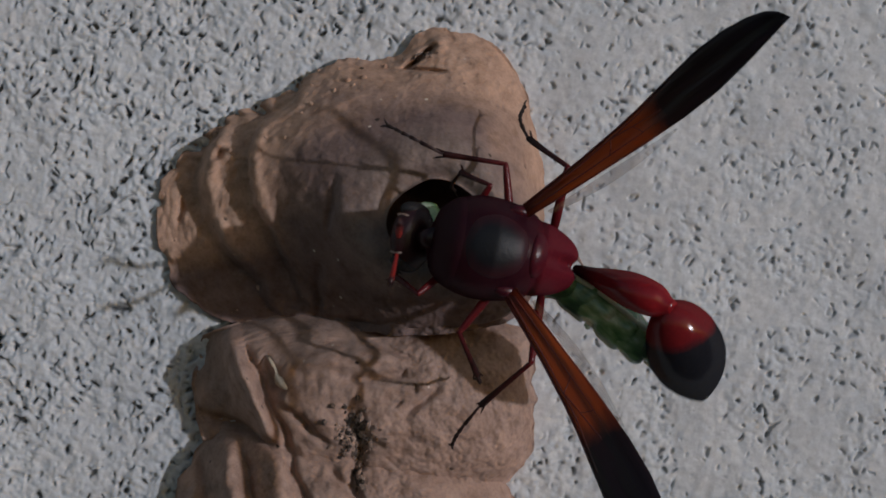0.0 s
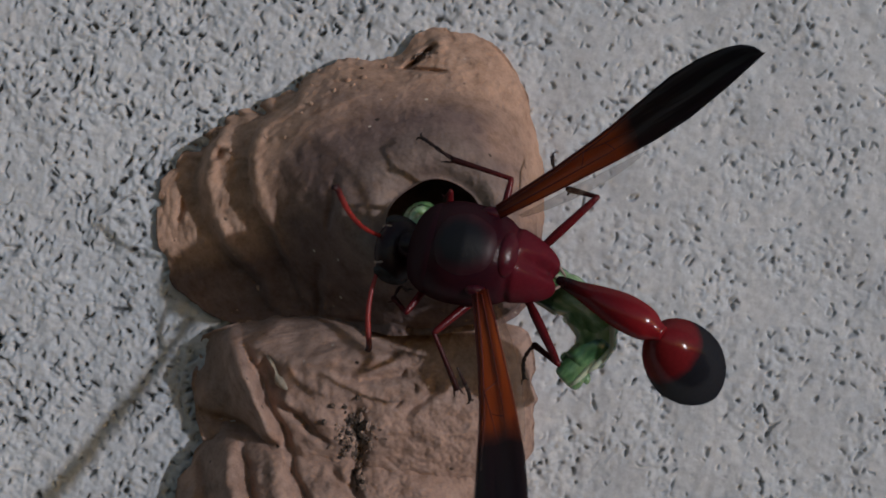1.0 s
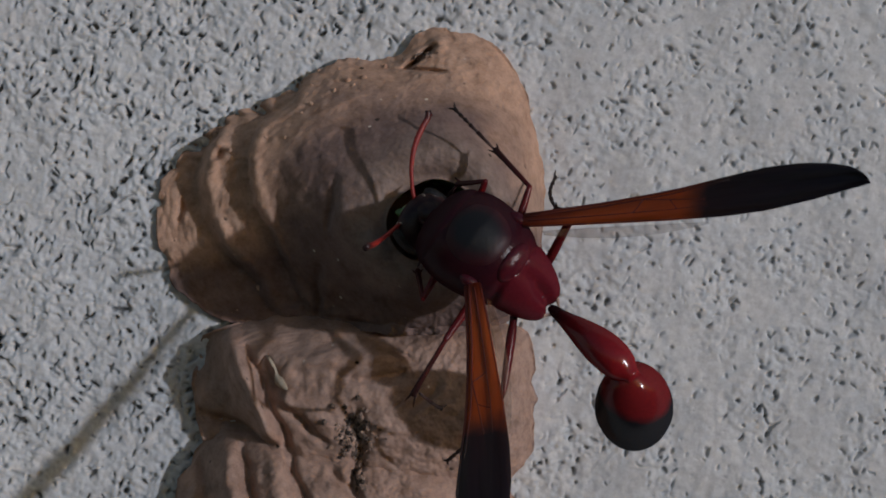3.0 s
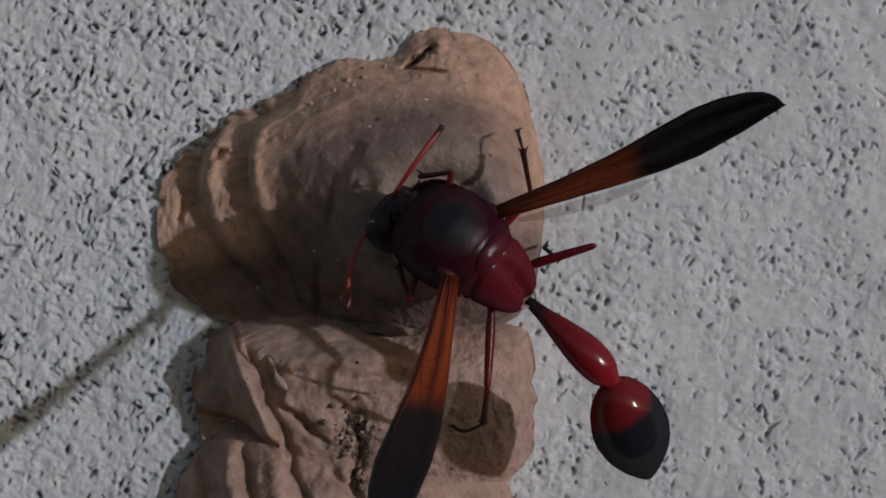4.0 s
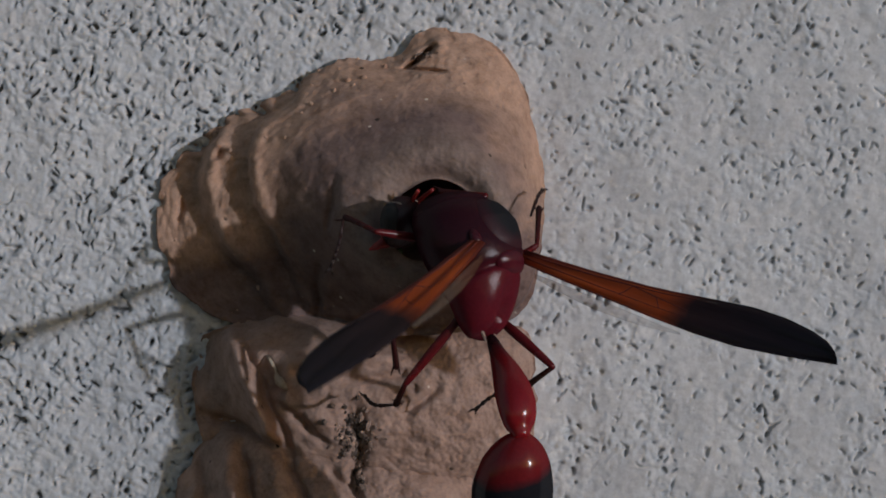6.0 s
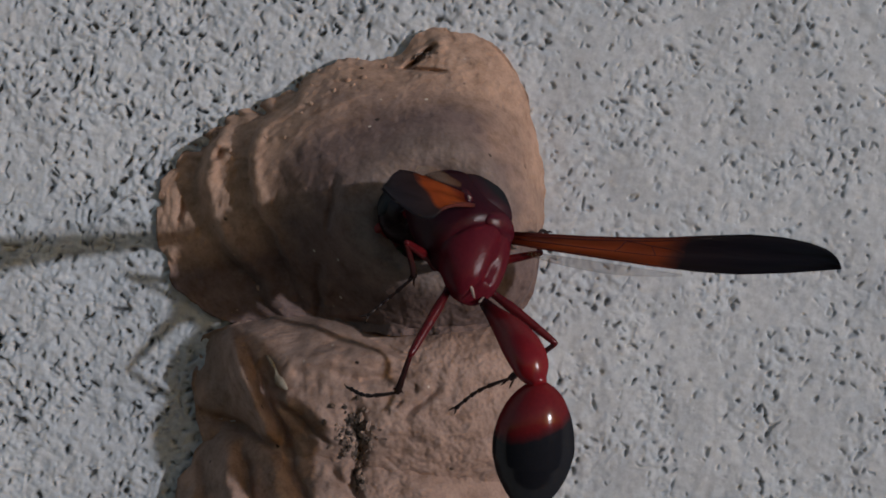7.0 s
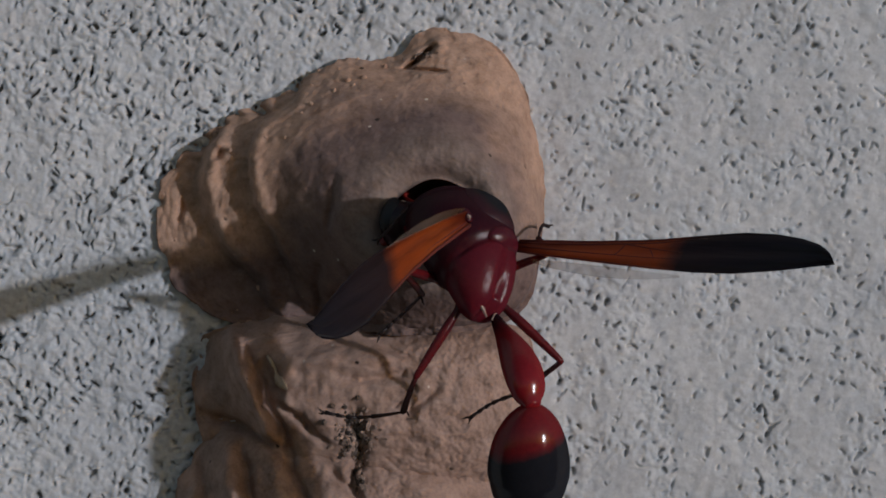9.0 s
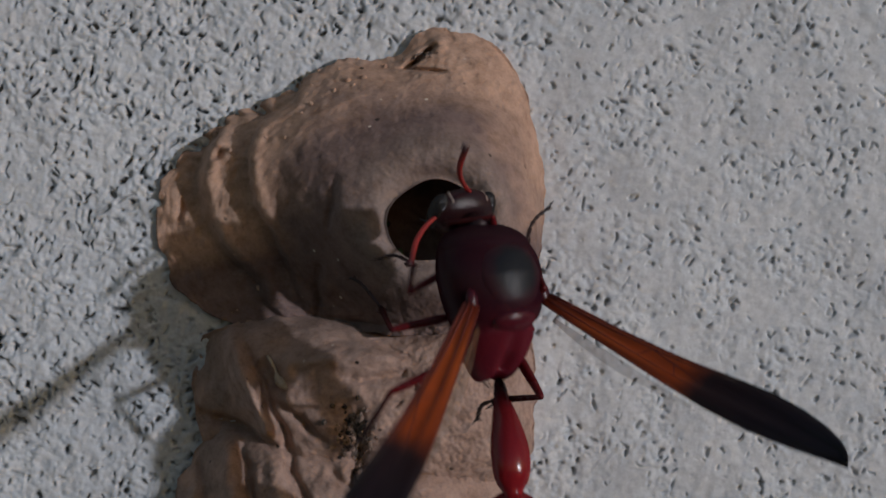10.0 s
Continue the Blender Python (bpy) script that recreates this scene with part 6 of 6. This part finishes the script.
    walk(segments[6], [(0, mm(6.01, -12.03, 1498.21, 84.25, 25.09, -8.63)), (0.5, mm(7.56, -12.37, 1497.3, 81.63, 26.02, -14.06)), (1, mm(4.6, -11.91, 1498.52, 85.5, 28.02, -5.18)), (1.5, mm(1.25, -11.65, 1499.65, 85.49, 26.75, -5.44)), (1.67, mm(1.42, -8.94, 1499.88, 26.84, 69.32, -49.73)), (1.83, mm(1.58, -6.23, 1500.11, -70.88, 41.56, -134.04)), (2, mm(1.75, -3.52, 1500.34, -94.72, -8.02, -137.71)), (2.7, mm(1.75, -3.52, 1500.34, -94.72, -8.02, -137.71)), (3.3, mm(0.96, -3.18, 1502.01, -129.57, -58.16, -116.53)), (3.9, mm(0.18, -2.84, 1503.67, 117.59, -52.33, -14.59)), (4.5, mm(-0.61, -2.5, 1505.34, 88.3, -1.04, 0)), (10, mm(-0.61, -2.5, 1505.34, 88.3, -1.04, 0))])
    walk(segments[7], [(0, mm(4.86, -11.91, 1498.66, 86.64, 18.4, -4.32)), (0.5, mm(6.46, -12.11, 1497.8, 83.43, 23.05, -11.36)), (1, mm(3.48, -11.81, 1499.05, 86.19, 22.87, -4.56)), (1.5, mm(0.28, -11.32, 1500.27, 69.19, 34.26, -30.79)), (1.75, mm(1.43, -7.07, 1500.33, -15.17, 58.6, -99.72)), (2, mm(2.57, -2.81, 1500.38, -74.88, 18.71, -142.63)), (2.7, mm(2.57, -2.81, 1500.38, -74.88, 18.71, -142.63)), (3.3, mm(1.11, -2.71, 1501.96, -19.02, 63.49, -92.8)), (3.9, mm(-0.35, -2.6, 1503.55, 67.94, 34.35, -11.37)), (4.5, mm(-1.81, -2.5, 1505.13, 88.79, -20.55, 0)), (10, mm(-1.81, -2.5, 1505.13, 88.79, -20.55, 0))])
    walk(segments[8], [(0, mm(3.68, -11.82, 1499.05, 86.74, 17.79, -4.16)), (0.5, mm(5.32, -11.95, 1498.3, 86.05, 23.89, -4.7)), (1, mm(2.32, -11.72, 1499.48, 86.91, 16.67, -3.87)), (1.5, mm(-0.51, -10.71, 1500.98, 59.91, 35.7, -41.95)), (2, mm(3.05, -2.5, 1501.08, -90.89, 81.82, 180)), (2.7, mm(3.05, -2.5, 1501.08, -90.89, 81.82, 180)), (3.6, mm(0.09, -2.5, 1502.81, 89.31, 29.42, 0.11)), (4.5, mm(-2.88, -2.5, 1504.54, 89.4, -39.35, 0)), (10, mm(-2.88, -2.5, 1504.54, 89.4, -39.35, 0))])
    walk(segments[9], [(0, mm(2.49, -11.74, 1499.43, 86.91, 16.67, -3.87)), (0.5, mm(4.18, -11.86, 1498.8, 86.23, 23.64, -4.3)), (1, mm(1.14, -11.61, 1499.85, 85.4, 19.37, -7.74)), (1.5, mm(-1.03, -9.82, 1501.46, 47, 14.44, -72.16)), (2, mm(3.04, -2.5, 1502.3, 88.57, 79.82, 0)), (2.7, mm(3.04, -2.5, 1502.3, 88.57, 79.82, 0)), (3.6, mm(-0.33, -2.5, 1502.97, 89.41, 11.05, 0.52)), (4.5, mm(-3.69, -2.5, 1503.64, 90.05, -57.71, 0)), (10, mm(-3.69, -2.5, 1503.64, 90.05, -57.71, 0))])
    walk(segments[10], [(0, mm(1.3, -11.64, 1499.79, 86.65, 17.18, -4.59)), (0.5, mm(3.02, -11.77, 1499.25, 86.73, 18.59, -3.98)), (1, mm(0.16, -11.25, 1500.39, 67.16, 33.22, -34.33)), (1.5, mm(-1.25, -8.66, 1501.62, 46.74, 3.05, -83.8)), (1.75, mm(0.69, -5.58, 1502.53, 49.89, 37.01, -56.39)), (2, mm(2.63, -2.5, 1503.45, 88.17, 61.46, 0)), (2.7, mm(2.63, -2.5, 1503.45, 88.17, 61.46, 0)), (3.6, mm(-0.77, -2.5, 1502.98, 89.32, -7.31, 0.87)), (4.5, mm(-4.17, -2.5, 1502.51, 90.7, -76.07, 0)), (10, mm(-4.17, -2.5, 1502.51, 90.7, -76.07, 0))])
    walk(segments[11], [(0, mm(0.29, -11.32, 1500.3, 70.8, 31.59, -30.14)), (0.5, mm(1.83, -11.69, 1499.62, 86.91, 16.67, -3.87)), (1, mm(-0.6, -10.59, 1501.07, 57.77, 33.8, -45.74)), (1.5, mm(-1.39, -7.41, 1501.68, 46.74, 3.05, -83.8)), (1.75, mm(0.24, -4.96, 1503.04, 56.89, 29.58, -49.85)), (2, mm(1.87, -2.5, 1504.4, 87.96, 43.09, 0)), (2.7, mm(1.87, -2.5, 1504.4, 87.96, 43.09, 0)), (3.6, mm(-1.19, -2.5, 1502.85, 89.07, -25.66, 1.26)), (4.5, mm(-4.25, -2.5, 1501.3, -88.72, -85.57, 180)), (10, mm(-4.25, -2.5, 1501.3, -88.72, -85.57, 180))])
    walk(segments[12], [(0, mm(-0.51, -10.7, 1500.98, 59.91, 35.7, -41.95)), (0.5, mm(0.72, -11.5, 1500.05, 80.08, 25.5, -17.62)), (1, mm(-1.09, -9.66, 1501.51, 46.33, 10.66, -76.15)), (1.5, mm(-1.49, -6.17, 1501.73, 42.47, 0.55, -86.78)), (1.75, mm(-0.32, -4.34, 1503.39, 59.68, 20.78, -47.21)), (2, mm(0.84, -2.5, 1505.05, 87.97, 23.75, 0)), (2.7, mm(0.84, -2.5, 1505.05, 87.97, 23.75, 0)), (3.6, mm(-1.54, -2.5, 1502.59, 88.56, -45, 1.83)), (4.5, mm(-3.93, -2.5, 1500.12, -88.26, -66.21, 180)), (10, mm(-3.93, -2.5, 1500.12, -88.26, -66.21, 180))])
    walk(segments[13], [(0, mm(-1.03, -9.81, 1501.46, 46.96, 14.27, -72.34)), (0.5, mm(-0.18, -11.01, 1500.66, 59.91, 35.7, -41.95)), (1, mm(-1.27, -8.47, 1501.63, 46.74, 3.05, -83.8)), (1.17, mm(-1.35, -7.29, 1501.65, -9.48, 4.32, -88.19)), (1.33, mm(-1.44, -6.11, 1501.68, -65.6, 1.38, -91.68)), (1.5, mm(-1.52, -4.93, 1501.7, -121.55, -3.16, -91.2)), (1.67, mm(-1.13, -4.12, 1502.91, -168.02, -32.13, -64.84)), (1.83, mm(-0.73, -3.31, 1504.12, 130.82, -28.23, -20.7)), (2, mm(-0.34, -2.5, 1505.33, 88.2, 4.24, 0)), (2.7, mm(-0.34, -2.5, 1505.33, 88.2, 4.24, 0)), (3.6, mm(-1.79, -2.5, 1502.22, 87.37, -64.5, 3.03)), (4.5, mm(-3.24, -2.5, 1499.12, -87.99, -46.7, 180)), (10, mm(-3.24, -2.5, 1499.12, -87.99, -46.7, 180))])
    walk(segments[14], [(0, mm(-1.25, -8.65, 1501.62, 46.74, 3.05, -83.8)), (0.5, mm(-0.83, -10.25, 1501.28, 51.29, 25.46, -58.93)), (1, mm(-1.41, -7.23, 1501.69, 46.74, 3.05, -83.8)), (1.17, mm(-1.43, -6.04, 1501.67, -9.48, 4.32, -88.19)), (1.33, mm(-1.46, -4.86, 1501.65, -65.6, 1.38, -91.68)), (1.5, mm(-1.49, -3.68, 1501.63, -121.55, -3.16, -91.2)), (1.75, mm(-1.52, -3.09, 1503.42, 169.09, -42.61, -52.49)), (2, mm(-1.55, -2.5, 1505.21, 88.64, -15.28, 0)), (2.7, mm(-1.55, -2.5, 1505.21, 88.64, -15.28, 0)), (3.6, mm(-1.91, -2.5, 1501.8, 79.3, -83.94, 11.11)), (4.5, mm(-2.27, -2.5, 1498.39, -87.95, -27.18, 180)), (10, mm(-2.27, -2.5, 1498.39, -87.95, -27.18, 180))])
    walk(segments[15], [(0, mm(-1.39, -7.41, 1501.68, 46.74, 3.05, -83.8)), (0.5, mm(-1.19, -9.21, 1501.59, 46.74, 3.05, -83.8)), (1, mm(-1.5, -5.98, 1501.73, 38.82, -0.1, -87.55)), (1.17, mm(-1.49, -4.8, 1501.67, -14.64, 0.41, -89.66)), (1.33, mm(-1.48, -3.62, 1501.62, -68.09, -0.99, -91.33)), (1.5, mm(-1.47, -2.44, 1501.56, -121.55, -3.16, -91.2)), (1.75, mm(-2.06, -2.47, 1503.13, -178.91, -47.61, -65.78)), (2, mm(-2.66, -2.5, 1504.7, 89.24, -34.8, 0)), (2.7, mm(-2.66, -2.5, 1504.7, 89.24, -34.8, 0)), (3.6, mm(-1.88, -2.5, 1501.36, -85.75, -76.4, 176.2)), (4.5, mm(-1.11, -2.5, 1498.02, -88.14, -7.66, 180)), (10, mm(-1.11, -2.5, 1498.02, -88.14, -7.66, 180))])


motions()
